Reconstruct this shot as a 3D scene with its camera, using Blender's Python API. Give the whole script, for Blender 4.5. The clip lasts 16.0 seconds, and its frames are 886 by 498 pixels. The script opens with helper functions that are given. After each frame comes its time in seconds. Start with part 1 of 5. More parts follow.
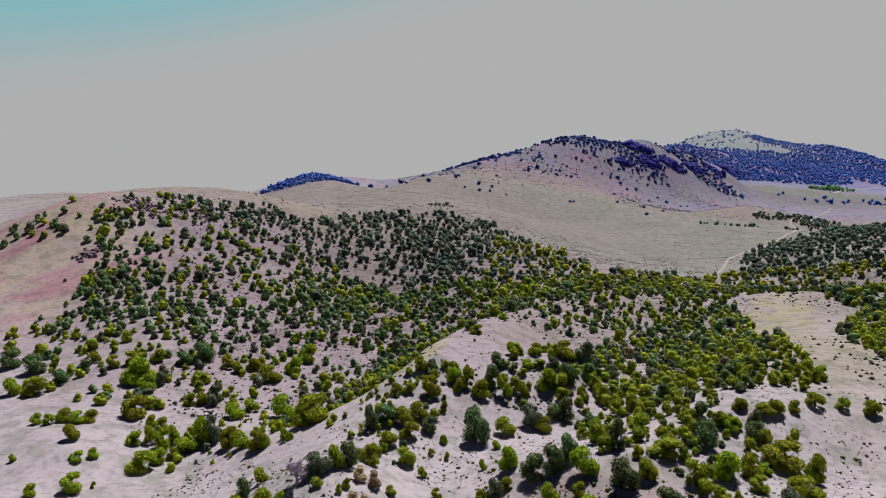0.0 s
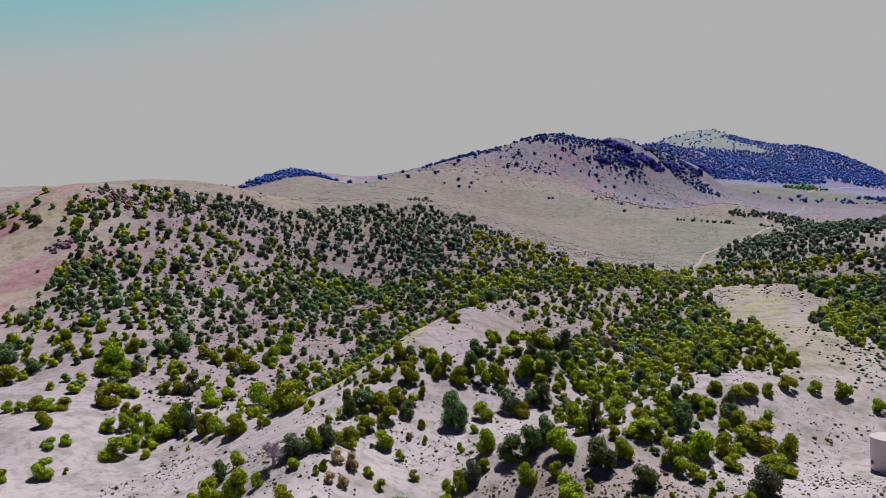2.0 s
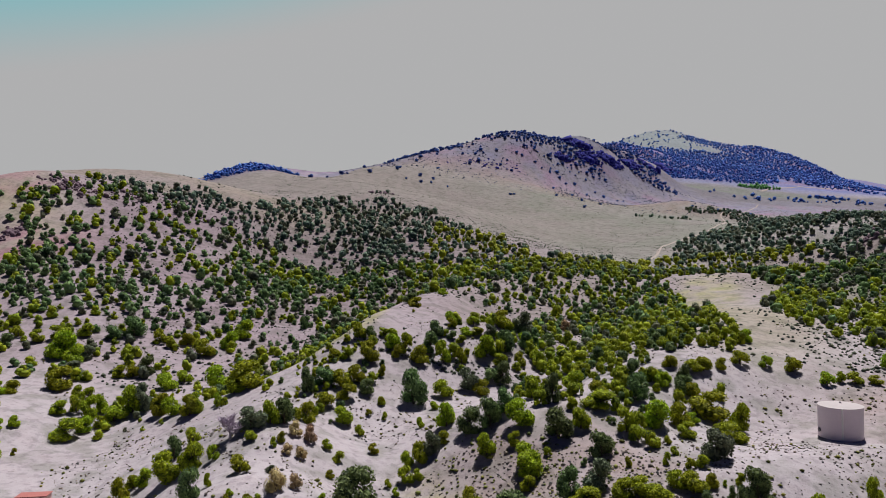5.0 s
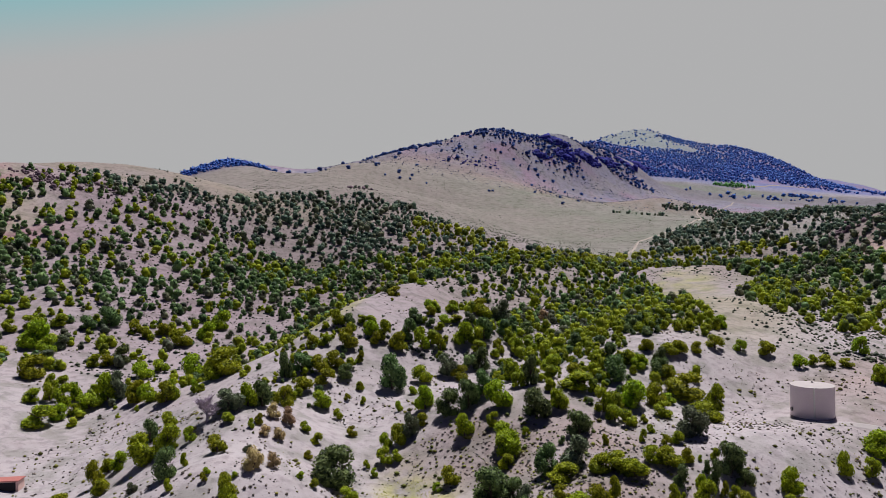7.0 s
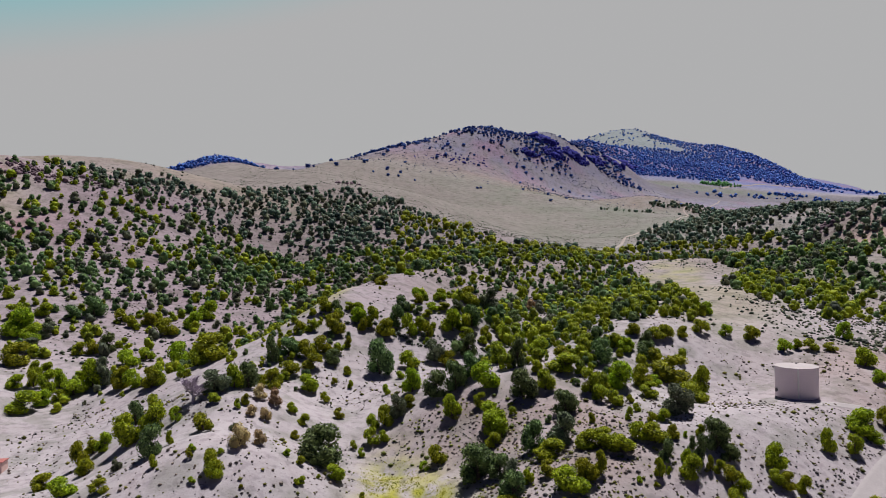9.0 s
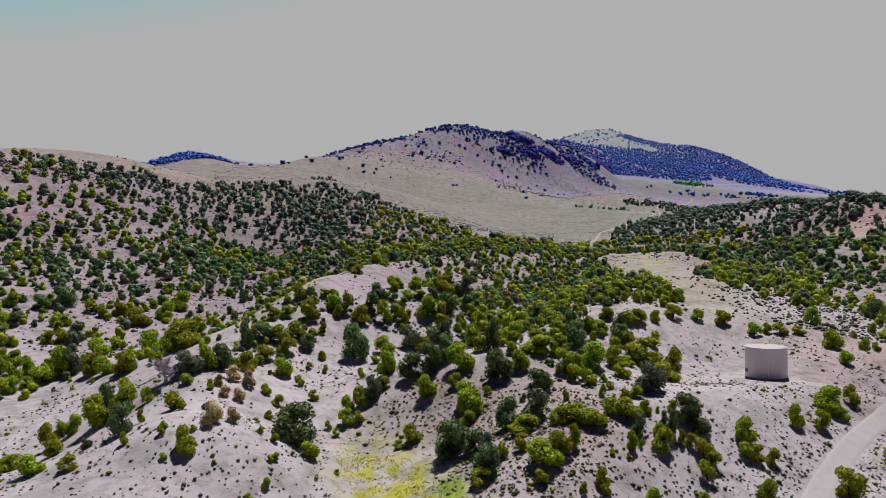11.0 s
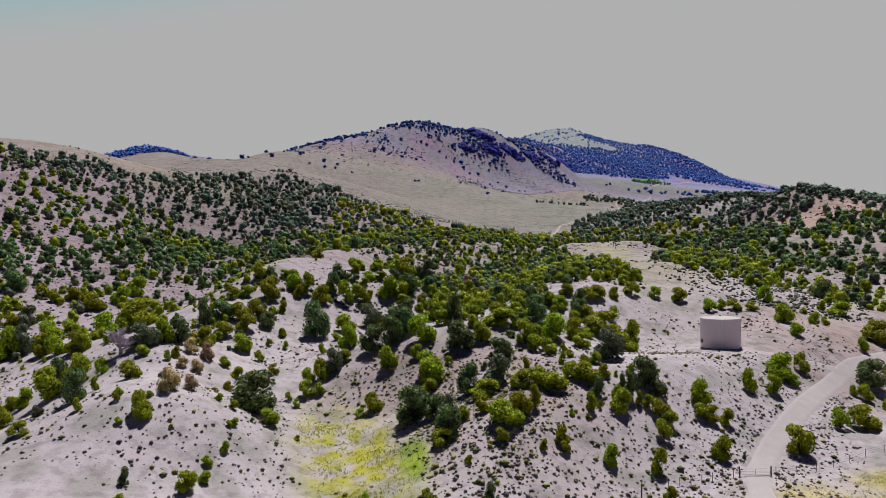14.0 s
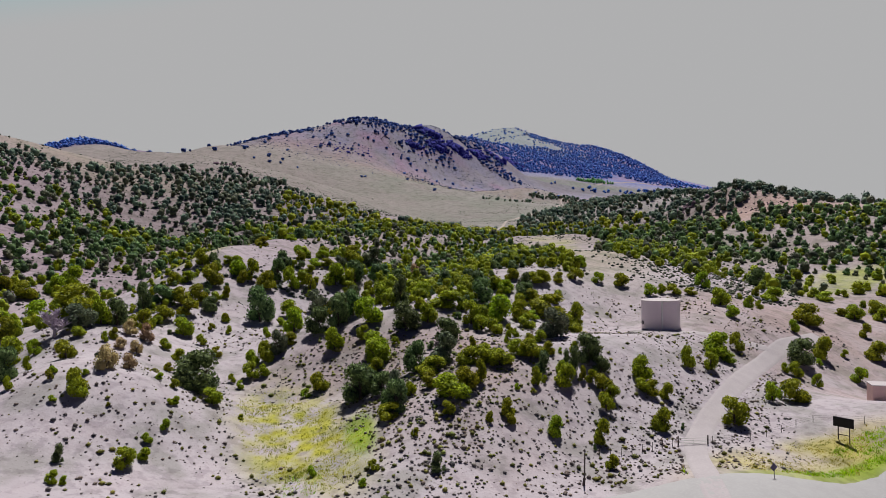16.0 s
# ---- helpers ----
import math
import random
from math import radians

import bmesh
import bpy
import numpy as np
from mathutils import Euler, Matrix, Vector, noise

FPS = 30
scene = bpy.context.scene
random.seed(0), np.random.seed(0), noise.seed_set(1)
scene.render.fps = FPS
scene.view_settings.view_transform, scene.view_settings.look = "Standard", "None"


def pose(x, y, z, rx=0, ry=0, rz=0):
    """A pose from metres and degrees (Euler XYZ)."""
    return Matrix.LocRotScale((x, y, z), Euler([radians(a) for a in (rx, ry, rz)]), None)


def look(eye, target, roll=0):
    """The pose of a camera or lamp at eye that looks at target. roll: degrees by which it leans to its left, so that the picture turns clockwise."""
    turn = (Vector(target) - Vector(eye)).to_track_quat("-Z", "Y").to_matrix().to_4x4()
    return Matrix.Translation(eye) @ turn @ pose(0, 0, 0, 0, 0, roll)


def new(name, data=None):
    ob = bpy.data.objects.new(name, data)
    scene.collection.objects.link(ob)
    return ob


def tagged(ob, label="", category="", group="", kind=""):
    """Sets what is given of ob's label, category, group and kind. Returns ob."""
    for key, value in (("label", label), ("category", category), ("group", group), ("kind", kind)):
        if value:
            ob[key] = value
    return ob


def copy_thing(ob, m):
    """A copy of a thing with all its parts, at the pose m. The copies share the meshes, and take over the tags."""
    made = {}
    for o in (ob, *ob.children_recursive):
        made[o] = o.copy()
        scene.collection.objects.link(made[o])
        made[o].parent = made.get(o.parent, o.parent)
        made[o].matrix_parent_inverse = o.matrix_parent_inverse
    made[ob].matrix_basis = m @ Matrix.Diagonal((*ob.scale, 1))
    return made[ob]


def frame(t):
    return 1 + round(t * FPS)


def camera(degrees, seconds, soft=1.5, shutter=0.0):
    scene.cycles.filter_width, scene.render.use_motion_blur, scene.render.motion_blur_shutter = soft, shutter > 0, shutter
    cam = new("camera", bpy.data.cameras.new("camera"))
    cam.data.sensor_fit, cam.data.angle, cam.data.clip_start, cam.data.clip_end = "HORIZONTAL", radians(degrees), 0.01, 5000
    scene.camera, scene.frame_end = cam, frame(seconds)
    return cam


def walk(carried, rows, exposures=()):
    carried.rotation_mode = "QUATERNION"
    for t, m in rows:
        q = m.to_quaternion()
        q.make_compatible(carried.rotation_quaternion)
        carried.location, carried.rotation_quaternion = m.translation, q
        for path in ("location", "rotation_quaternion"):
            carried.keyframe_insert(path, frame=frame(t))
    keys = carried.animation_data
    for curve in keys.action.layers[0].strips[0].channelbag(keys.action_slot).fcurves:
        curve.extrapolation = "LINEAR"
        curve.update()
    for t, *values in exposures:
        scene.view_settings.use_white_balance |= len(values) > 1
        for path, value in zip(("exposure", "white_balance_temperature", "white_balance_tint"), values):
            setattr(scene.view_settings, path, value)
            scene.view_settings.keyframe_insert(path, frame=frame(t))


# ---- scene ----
cam = camera(63.5, 16.0, soft=0.5)
PATH = [
    (0, (-0.386, 19.16, 54.839), (-0.769, 21.122, 54.864), -0.9),
    (0.5, (-0.238, 19.092, 53.921), (-0.623, 21.055, 53.945), -0.9),
    (1, (-0.148, 19.142, 52.888), (-0.526, 21.106, 52.91), -0.9),
    (1.5, (-0.043, 19.274, 51.917), (-0.388, 21.243, 51.937), -0.8),
    (2, (-0.134, 19.24, 50.845), (-0.461, 21.213, 50.866), -0.8),
    (2.5, (-0.143, 19.347, 49.829), (-0.461, 21.322, 49.849), -0.9),
    (3, (-0.058, 19.328, 48.872), (-0.364, 21.304, 48.891), -0.9),
    (3.5, (0.043, 19.171, 47.827), (-0.253, 21.149, 47.846), -0.9),
    (4, (0.378, 19.41, 46.743), (0.104, 21.391, 46.762), -0.9),
    (6.5, (0.35, 19.047, 41.705), (0.181, 21.04, 41.721), -0.7),
    (7, (0.428, 19.054, 40.708), (0.264, 21.047, 40.723), -0.8),
    (7.5, (0.515, 19.086, 39.623), (0.355, 21.08, 39.637), -0.7),
    (8, (0.644, 19.106, 38.552), (0.492, 21.1, 38.567), -0.7),
    (8.5, (0.685, 19.091, 37.559), (0.542, 21.086, 37.573), -0.8),
    (9, (0.664, 19.024, 36.502), (0.532, 21.02, 36.516), -0.8),
    (11.5, (0.845, 18.878, 31.125), (0.8, 20.878, 31.138), -0.8),
    (12, (0.803, 18.919, 30.078), (0.778, 20.919, 30.089), -0.8),
    (12.5, (0.875, 18.823, 28.98), (0.867, 20.823, 28.992), -0.8),
    (13, (0.88, 18.704, 27.908), (0.889, 20.704, 27.919), -0.8),
    (13.5, (0.903, 18.69, 26.868), (0.93, 20.69, 26.88), -0.9),
    (14, (0.874, 18.721, 25.858), (0.915, 20.72, 25.869), -0.9),
    (14.5, (1.024, 18.665, 24.767), (1.116, 20.663, 24.777), -0.8),
    (15, (0.887, 18.664, 23.72), (0.995, 20.661, 23.729), -0.8),
    (15.5, (0.842, 18.606, 22.711), (1.031, 20.597, 22.718), -0.7),
    (16, (0.816, 18.595, 21.858), (1.005, 20.586, 21.864), -0.8),
]
walk(cam, [(t, look(eye, target, roll)) for t, eye, target, roll in PATH])

# ---- world, sun ----
SUN_AZ, SUN_EL = radians(20), radians(66)      # azimuth from +y towards +x
sun_way = Vector((math.sin(SUN_AZ) * math.cos(SUN_EL), math.cos(SUN_AZ) * math.cos(SUN_EL), math.sin(SUN_EL)))
world = bpy.data.worlds.new("sky")
scene.world = world
world.use_nodes = True
nt = world.node_tree
nt.nodes.clear()
w_out = nt.nodes.new("ShaderNodeOutputWorld")
w_bg = nt.nodes.new("ShaderNodeBackground")
w_sky = nt.nodes.new("ShaderNodeTexSky")
w_sky.sky_type, w_sky.sun_disc = "NISHITA", False
w_sky.sun_elevation, w_sky.sun_rotation = SUN_EL, SUN_AZ
w_sky.altitude, w_sky.dust_density = 1800, 0.4
w_tc = nt.nodes.new("ShaderNodeTexCoord")
w_mul = nt.nodes.new("ShaderNodeVectorMath")
w_mul.operation = "SCALE"
w_mul.inputs["Scale"].default_value = 0.0035
nt.links.new(w_sky.outputs[0], w_mul.inputs[0])


def sky_step(way, lo, hi, below, above):
    """Blends two sky colours along a direction: below under lo, above over hi."""
    dot = nt.nodes.new("ShaderNodeVectorMath")
    dot.operation = "DOT_PRODUCT"
    dot.inputs[1].default_value = way
    nt.links.new(w_tc.outputs["Generated"], dot.inputs[0])
    ramp = nt.nodes.new("ShaderNodeMapRange")
    ramp.interpolation_type = "SMOOTHSTEP"
    ramp.inputs[1].default_value, ramp.inputs[2].default_value = lo, hi
    nt.links.new(dot.outputs["Value"], ramp.inputs[0])
    mix = nt.nodes.new("ShaderNodeMix")
    mix.data_type = "RGBA"
    nt.links.new(ramp.outputs[0], mix.inputs[0])
    for k, v in ((6, below), (7, above)):
        if isinstance(v, tuple):
            mix.inputs[k].default_value = (*v, 1)
        else:
            nt.links.new(v, mix.inputs[k])
    return mix.outputs[2]


# pale haze low down, turning teal away from the sun, then clear blue overhead
w_low = sky_step((-0.25, 0.0, 1.0), 0.362, 0.475, (0.430, 0.430, 0.435), (0.22, 0.46, 0.50))
w_front = sky_step((0.0, 0.0, 1.0), 0.345, 0.52, w_low, w_mul.outputs[0])
w_all = sky_step((0.0, 1.0, 0.0), 0.0, 0.72, (0.008, 0.014, 0.060), w_front)      # unseen sky opposite the sun, dimmed to dark blue to deepen the shade
nt.links.new(w_all, w_bg.inputs[0])
nt.links.new(w_bg.outputs[0], w_out.inputs[0])
sun_data = bpy.data.lights.new("sun", "SUN")
sun_data.energy, sun_data.angle, sun_data.color = 5.0, radians(0.5), (1.0, 0.97, 0.92)
sun = new("sun", sun_data)
sun.matrix_world = look(sun_way * 100, (0, 0, 0))


# ---- materials ----
def node_mat(name, rough=0.9, metal=0.0):
    m = bpy.data.materials.new(name)
    m.use_nodes = True
    t = m.node_tree
    b = t.nodes["Principled BSDF"]
    b.inputs["Roughness"].default_value, b.inputs["Metallic"].default_value = rough, metal
    b.inputs["Specular IOR Level"].default_value = 0.25
    return m, t, b


def noise_node(t, scale, detail=4, coord="Object"):
    tc = t.nodes.new("ShaderNodeTexCoord")
    n = t.nodes.new("ShaderNodeTexNoise")
    n.inputs["Scale"].default_value, n.inputs["Detail"].default_value = scale, detail
    t.links.new(tc.outputs[coord], n.inputs["Vector"])
    return n


def mixed(t, fac, a, b, kind="MIX"):
    """A colour mix; a and b are sockets or colours."""
    m = t.nodes.new("ShaderNodeMix")
    m.data_type, m.blend_type = "RGBA", kind
    for k, v in ((0, fac), (6, a), (7, b)):
        if isinstance(v, (int, float)):
            m.inputs[k].default_value = v
        elif isinstance(v, tuple):
            m.inputs[k].default_value = (*v, 1)
        else:
            t.links.new(v, m.inputs[k])
    return m.outputs[2]


def ramped(t, socket, lo, hi):
    r = t.nodes.new("ShaderNodeMapRange")
    r.inputs[1].default_value, r.inputs[2].default_value = lo, hi
    t.links.new(socket, r.inputs[0])
    return r.outputs[0]


def bumped(t, b, height, strength, distance):
    n = t.nodes.new("ShaderNodeBump")
    n.inputs["Strength"].default_value, n.inputs["Distance"].default_value = strength, distance
    t.links.new(height, n.inputs["Height"])
    t.links.new(n.outputs[0], b.inputs["Normal"])


def plain(name, colour, rough=0.8, metal=0.0, scale=3.0, vary=0.25, bump=0.2):
    m, t, b = node_mat(name, rough, metal)
    n1, n2 = noise_node(t, scale), noise_node(t, scale * 7, 6)
    dark = tuple(c * (1 - vary) for c in colour)
    c = mixed(t, ramped(t, n1.outputs[0], 0.3, 0.7), dark, colour)
    c = mixed(t, ramped(t, n2.outputs[0], 0.45, 0.75), c, tuple(min(1, c_ * (1 + vary * 0.5)) for c_ in colour))
    t.links.new(c, b.inputs["Base Color"])
    bumped(t, b, n2.outputs[0], bump, 0.03)
    return m


def foliage(name, dark, light, through_light=0.35):
    """Leaves: each clump its own shade, each plant its own tone, with light passing through."""
    m, t, b = node_mat(name, 0.7)
    info = t.nodes.new("ShaderNodeObjectInfo")
    geo = t.nodes.new("ShaderNodeNewGeometry")
    n = noise_node(t, 0.22, 3)
    c = mixed(t, geo.outputs["Random Per Island"], dark, light)
    c = mixed(t, ramped(t, n.outputs[0], 0.40, 0.62), c, mixed(t, 1.0, c, (0.62, 0.74, 0.85), "MULTIPLY"))
    hsv = t.nodes.new("ShaderNodeHueSaturation")
    t.links.new(c, hsv.inputs["Color"])
    r = t.nodes.new("ShaderNodeMapRange")
    r.inputs[3].default_value, r.inputs[4].default_value = 0.75, 1.3
    t.links.new(info.outputs["Random"], r.inputs[0])
    t.links.new(r.outputs[0], hsv.inputs["Value"])
    h = t.nodes.new("ShaderNodeMapRange")
    h.inputs[3].default_value, h.inputs[4].default_value = 0.475, 0.532
    t.links.new(info.outputs["Random"], h.inputs[0])
    t.links.new(h.outputs[0], hsv.inputs["Hue"])
    t.links.new(hsv.outputs[0], b.inputs["Base Color"])
    tr = t.nodes.new("ShaderNodeBsdfTranslucent")
    t.links.new(hsv.outputs[0], tr.inputs["Color"])
    mix = t.nodes.new("ShaderNodeMixShader")
    mix.inputs[0].default_value = through_light
    t.links.new(b.outputs[0], mix.inputs[1])
    t.links.new(tr.outputs[0], mix.inputs[2])
    t.links.new(mix.outputs[0], t.nodes["Material Output"].inputs["Surface"])
    return m


def ground_material():
    m, t, b = node_mat("desert_ground", 0.95)
    b.inputs["Specular IOR Level"].default_value = 0.1
    att = t.nodes.new("ShaderNodeAttribute")
    att.attribute_name = "soil"
    big, mid, fine = noise_node(t, 0.035, 5), noise_node(t, 0.35, 6), noise_node(t, 2.2, 8)
    c = mixed(t, ramped(t, big.outputs[0], 0.35, 0.7), att.outputs["Color"], (0.92, 0.90, 0.90), "MULTIPLY")
    dark = mixed(t, 1.0, c, (0.86, 0.85, 0.84), "MULTIPLY")
    c = mixed(t, ramped(t, mid.outputs[0], 0.48, 0.70), c, dark)
    spot = mixed(t, 1.0, c, (0.70, 0.68, 0.66), "MULTIPLY")
    c = mixed(t, ramped(t, fine.outputs[0], 0.60, 0.72), c, spot)
    tuft, streak = noise_node(t, 0.13, 8), noise_node(t, 0.5, 6)
    c = mixed(t, ramped(t, tuft.outputs[0], 0.50, 0.62), c, mixed(t, 1.0, c, (0.76, 0.79, 0.74), "MULTIPLY"))
    c = mixed(t, ramped(t, tuft.outputs[0], 0.46, 0.34), c, mixed(t, 1.0, c, (1.05, 1.03, 1.03), "MULTIPLY"))
    c = mixed(t, ramped(t, streak.outputs[0], 0.52, 0.62), c, mixed(t, 1.0, c, (0.80, 0.79, 0.80), "MULTIPLY"))
    t.links.new(c, b.inputs["Base Color"])
    bumped(t, b, fine.outputs[0], 0.35, 0.2)
    return m


M_GROUND = ground_material()
M_DIRT = plain("packed_dirt", (0.40, 0.36, 0.38), 0.95, scale=0.4, vary=0.10)
M_TRAIL = plain("faint_trail_dirt", (0.37, 0.31, 0.29), 0.95, scale=0.3, vary=0.15)
M_ASPHALT = plain("worn_asphalt", (0.36, 0.35, 0.36), 0.9, scale=0.3, vary=0.08)
M_LEAF = foliage("juniper_leaf", (0.085, 0.115, 0.006), (0.580, 0.620, 0.022), 0.30)
M_LEAF_DARK = foliage("dark_juniper_leaf", (0.018, 0.040, 0.016), (0.270, 0.360, 0.120), 0.24)
# ridge trees: green cooled to paint in a little distance haze
M_LEAF_RIDGE = foliage("cool_dark_juniper_leaf", (0.026, 0.055, 0.050), (0.235, 0.325, 0.205), 0.12)
M_LEAF_GREY = foliage("grey_green_leaf", (0.050, 0.064, 0.040), (0.240, 0.265, 0.150), 0.12)
# distant trees: the blue of distance haze is put into the leaf colour
M_LEAF_HAZE = foliage("hazed_juniper_leaf", (0.010, 0.035, 0.180), (0.075, 0.190, 0.520), 0.1)
M_LEAF_FAR = foliage("hazed_conifer_leaf", (0.006, 0.034, 0.320), (0.070, 0.230, 0.760), 0.1)
M_ASPEN = foliage("fresh_green_leaf", (0.08, 0.26, 0.06), (0.22, 0.48, 0.14), 0.3)
# dark rock with the blue of distance haze painted in
M_CRAG = plain("hazed_crag_rock", (0.030, 0.032, 0.280), 0.95, scale=0.08, vary=0.5, bump=0.3)
M_RUBBLE = plain("mauve_rubble_rock", (0.20, 0.135, 0.175), 0.95, scale=0.5, vary=0.5, bump=0.3)
M_SAGE = foliage("sagebrush_leaf", (0.17, 0.135, 0.135), (0.42, 0.34, 0.29), 0.35)
M_SCRUB = foliage("grey_green_scrub_leaf", (0.060, 0.070, 0.055), (0.170, 0.175, 0.110), 0.2)
M_OLIVE_SCRUB = foliage("dull_olive_scrub_leaf", (0.080, 0.088, 0.020), (0.400, 0.380, 0.090), 0.3)
# distant scrub, haze blue mixed into its leaf colour
M_SCRUB_FAR = foliage("hazed_scrub_leaf", (0.06, 0.065, 0.14), (0.15, 0.16, 0.22), 0.15)
M_RUST = foliage("dry_shrub_leaf", (0.26, 0.165, 0.085), (0.66, 0.47, 0.25), 0.2)
M_GRASS = foliage("green_grass", (0.20, 0.36, 0.004), (0.62, 0.74, 0.015), 0.5)
M_GRASS_YELLOW = foliage("yellow_grass", (0.28, 0.26, 0.03), (0.62, 0.52, 0.07), 0.45)
M_BARK = plain("juniper_bark", (0.13, 0.095, 0.08), 0.95, scale=4, vary=0.4)
M_DEAD = plain("weathered_dead_wood", (0.52, 0.44, 0.54), 0.95, scale=4, vary=0.3)
M_TANK = plain("cream_tank_paint", (0.80, 0.69, 0.74), 0.5, scale=0.5, vary=0.05, bump=0.03)
M_TANK_ROOF = plain("pale_roof_paint", (0.46, 0.41, 0.43), 0.6, scale=0.5, vary=0.05, bump=0.03)
M_WHITE = plain("white_paint", (0.8, 0.78, 0.76), 0.5, scale=2, vary=0.05)
M_POST = plain("grey_wood_post", (0.12, 0.10, 0.09), 0.9, scale=5, vary=0.35)
M_STEEL = plain("dull_steel", (0.16, 0.15, 0.16), 0.5, 0.7, scale=4, vary=0.2)
M_GATE = plain("pale_galvanised_steel", (0.42, 0.45, 0.42), 0.5, 0.3, scale=4, vary=0.15)
M_SIGNBACK = plain("dark_sign_back", (0.018, 0.017, 0.024), 0.7, scale=2, vary=0.2)

# ---- terrain ----
# low spurs and gullies beside the road: x, y, height, two half-widths, turn
SPURS = [
    (-27, 102, 1.1, 13, 13, 0.28),
    (82, 104, -3.6, 20, 20, 0.48),
    (82, 110, -4.7, 19, 27, 0.06),
    (56, 121, 7.7, 19, 16, 1.18),
    (-18, 121, -6.1, 20, 20, 0.71),
    (-103, 125, 8.2, 28, 67, 1.22),
    (-41, 125, -1.4, 12, 13, 1.05),
    (-69, 127, 0.9, 20, 20, 1.23),
    (36, 139, -5.3, 20, 19, -1.55),
    (104, 141, 6.7, 19, 20, 0.26),
    (-84, 146, 1.9, 13, 13, -1.04),
    (-34, 150, 2.2, 12, 13, 1.38),
    (-51, 152, 15.6, 16, 26, 0.53),
    (-81, 154, -6.2, 19, 19, -0.45),
]
SPURS += [
    (12, 154, 4.4, 19, 31, -0.25),
    (-48, 159, -4.9, 9, 20, -1.31),
    (45, 161, 11.3, 50, 13, 0.68),
    (-52, 173, 2.5, 23, 12, 0.17),
    (120, 179, -6.6, 19, 31, 1.5),
    (-39, 194, -1.3, 13, 12, -0.31),
    (-8, 196, 11.4, 17, 19, -0.29),
]
# knolls and draws of the near slopes: x, y, height, two half-widths, turn
KNOLLS = [
    (57, 200, -1.6, 14, 15, -0.86),
    (-144, 202, 2.1, 12, 13, 0.96),
    (-157, 205, 3.6, 31, 14, -0.37),
    (100, 206, 4.2, 19, 20, 0.38),
    (-119, 207, -3.9, 14, 15, 0.63),
    (158, 209, -3.0, 20, 60, -0.54),
    (-96, 220, 3.9, 15, 15, 0.12),
    (32, 222, 10.3, 58, 20, 1.33),
    (-136, 225, 2.6, 58, 19, -0.2),
    (64, 233, 2.5, 34, 11, 0.41),
    (68, 243, -1.6, 31, 13, 1.31),
    (-78, 251, -3.3, 15, 15, 0.45),
    (-59, 258, 2.0, 14, 26, 0.1),
    (74, 270, 15.0, 64, 34, 1.01),
]
KNOLLS += [
    (-11, 279, 16.3, 14, 31, -0.29),
    (-46, 291, 24.5, 80, 19, 1.42),
    (161, 302, -3.4, 18, 18, 0.41),
    (-191, 317, 6.5, 48, 28, -1.06),
    (-84, 367, -3.0, 57, 67, 1.39),
    (186, 382, -3.8, 20, 20, 1.02),
    (57, 410, -6.5, 20, 48, -0.19),
    (-310, 439, 22.9, 44, 40, 1.05),
    (102, 440, 4.1, 58, 144, -1.13),
    (-62, 244, 2.7, 15, 5, 0.77),
    (-77, 228, 1.6, 9, 5, 0.77),
    (-50.5, 262, 1.6, 5, 12, 0.0),
    (-42, 299, -1.3, 9, 9, 0.0),
]
# ridges and mountains: x, y, height, two half-widths, turn
MOUNTAINS = [
    (-140, 479, -16.7, 47, 33, -1.49),
    (-34, 506, -3.7, 23, 54, 0.16),
    (191, 517, -16.2, 57, 24, -0.19),
    (-237, 519, 3.9, 45, 63, 0.1),
    (4, 521, 38.8, 81, 191, 0.4),
    (345, 480, -6.0, 50, 60, 0.0),
    (271, 536, 12.5, 29, 28, -1.17),
    (-375, 544, 78.7, 174, 355, -1.5),
    (-306, 559, 11.5, 61, 28, 0.45),
    (242, 604, -17.8, 44, 30, 0.07),
    (-466, 610, -19.1, 37, 117, -0.99),
    (23, 650, -123.4, 220, 152, -1.41),
    (-137, 678, 4.4, 33, 32, -0.64),
    (-538, 714, 37.0, 80, 116, -0.07),
    (-136, 962, -43.5, 97, 90, 0.12),
]
MOUNTAINS += [
    (-252, 987, 118.7, 148, 506, 0.82),
    (-380, 1098, -3.0, 89, 95, 0.1),
    (306, 1100, -12.1, 240, 76, -0.96),
    (-328, 1151, -44.4, 47, 144, 0.22),
    (-1254, 1154, 28.7, 530, 174, -1.19),
    (272, 1251, 24.4, 61, 62, -0.42),
    (-477, 1413, 20.1, 68, 71, 0.09),
    (-4, 1456, 22.3, 63, 69, 0.11),
    (-282, 1516, 98.5, 162, 391, 0.73),
    (137, 1560, 18.5, 44, 64, 0.12),
    (109, 1587, 130.9, 85, 217, -0.81),
    (876, 1646, -21.8, 93, 201, -0.43),
    (282, 2500, 94.1, 117, 127, 0.14),
    (250, 2598, -25.0, 422, 281, 0.55),
]
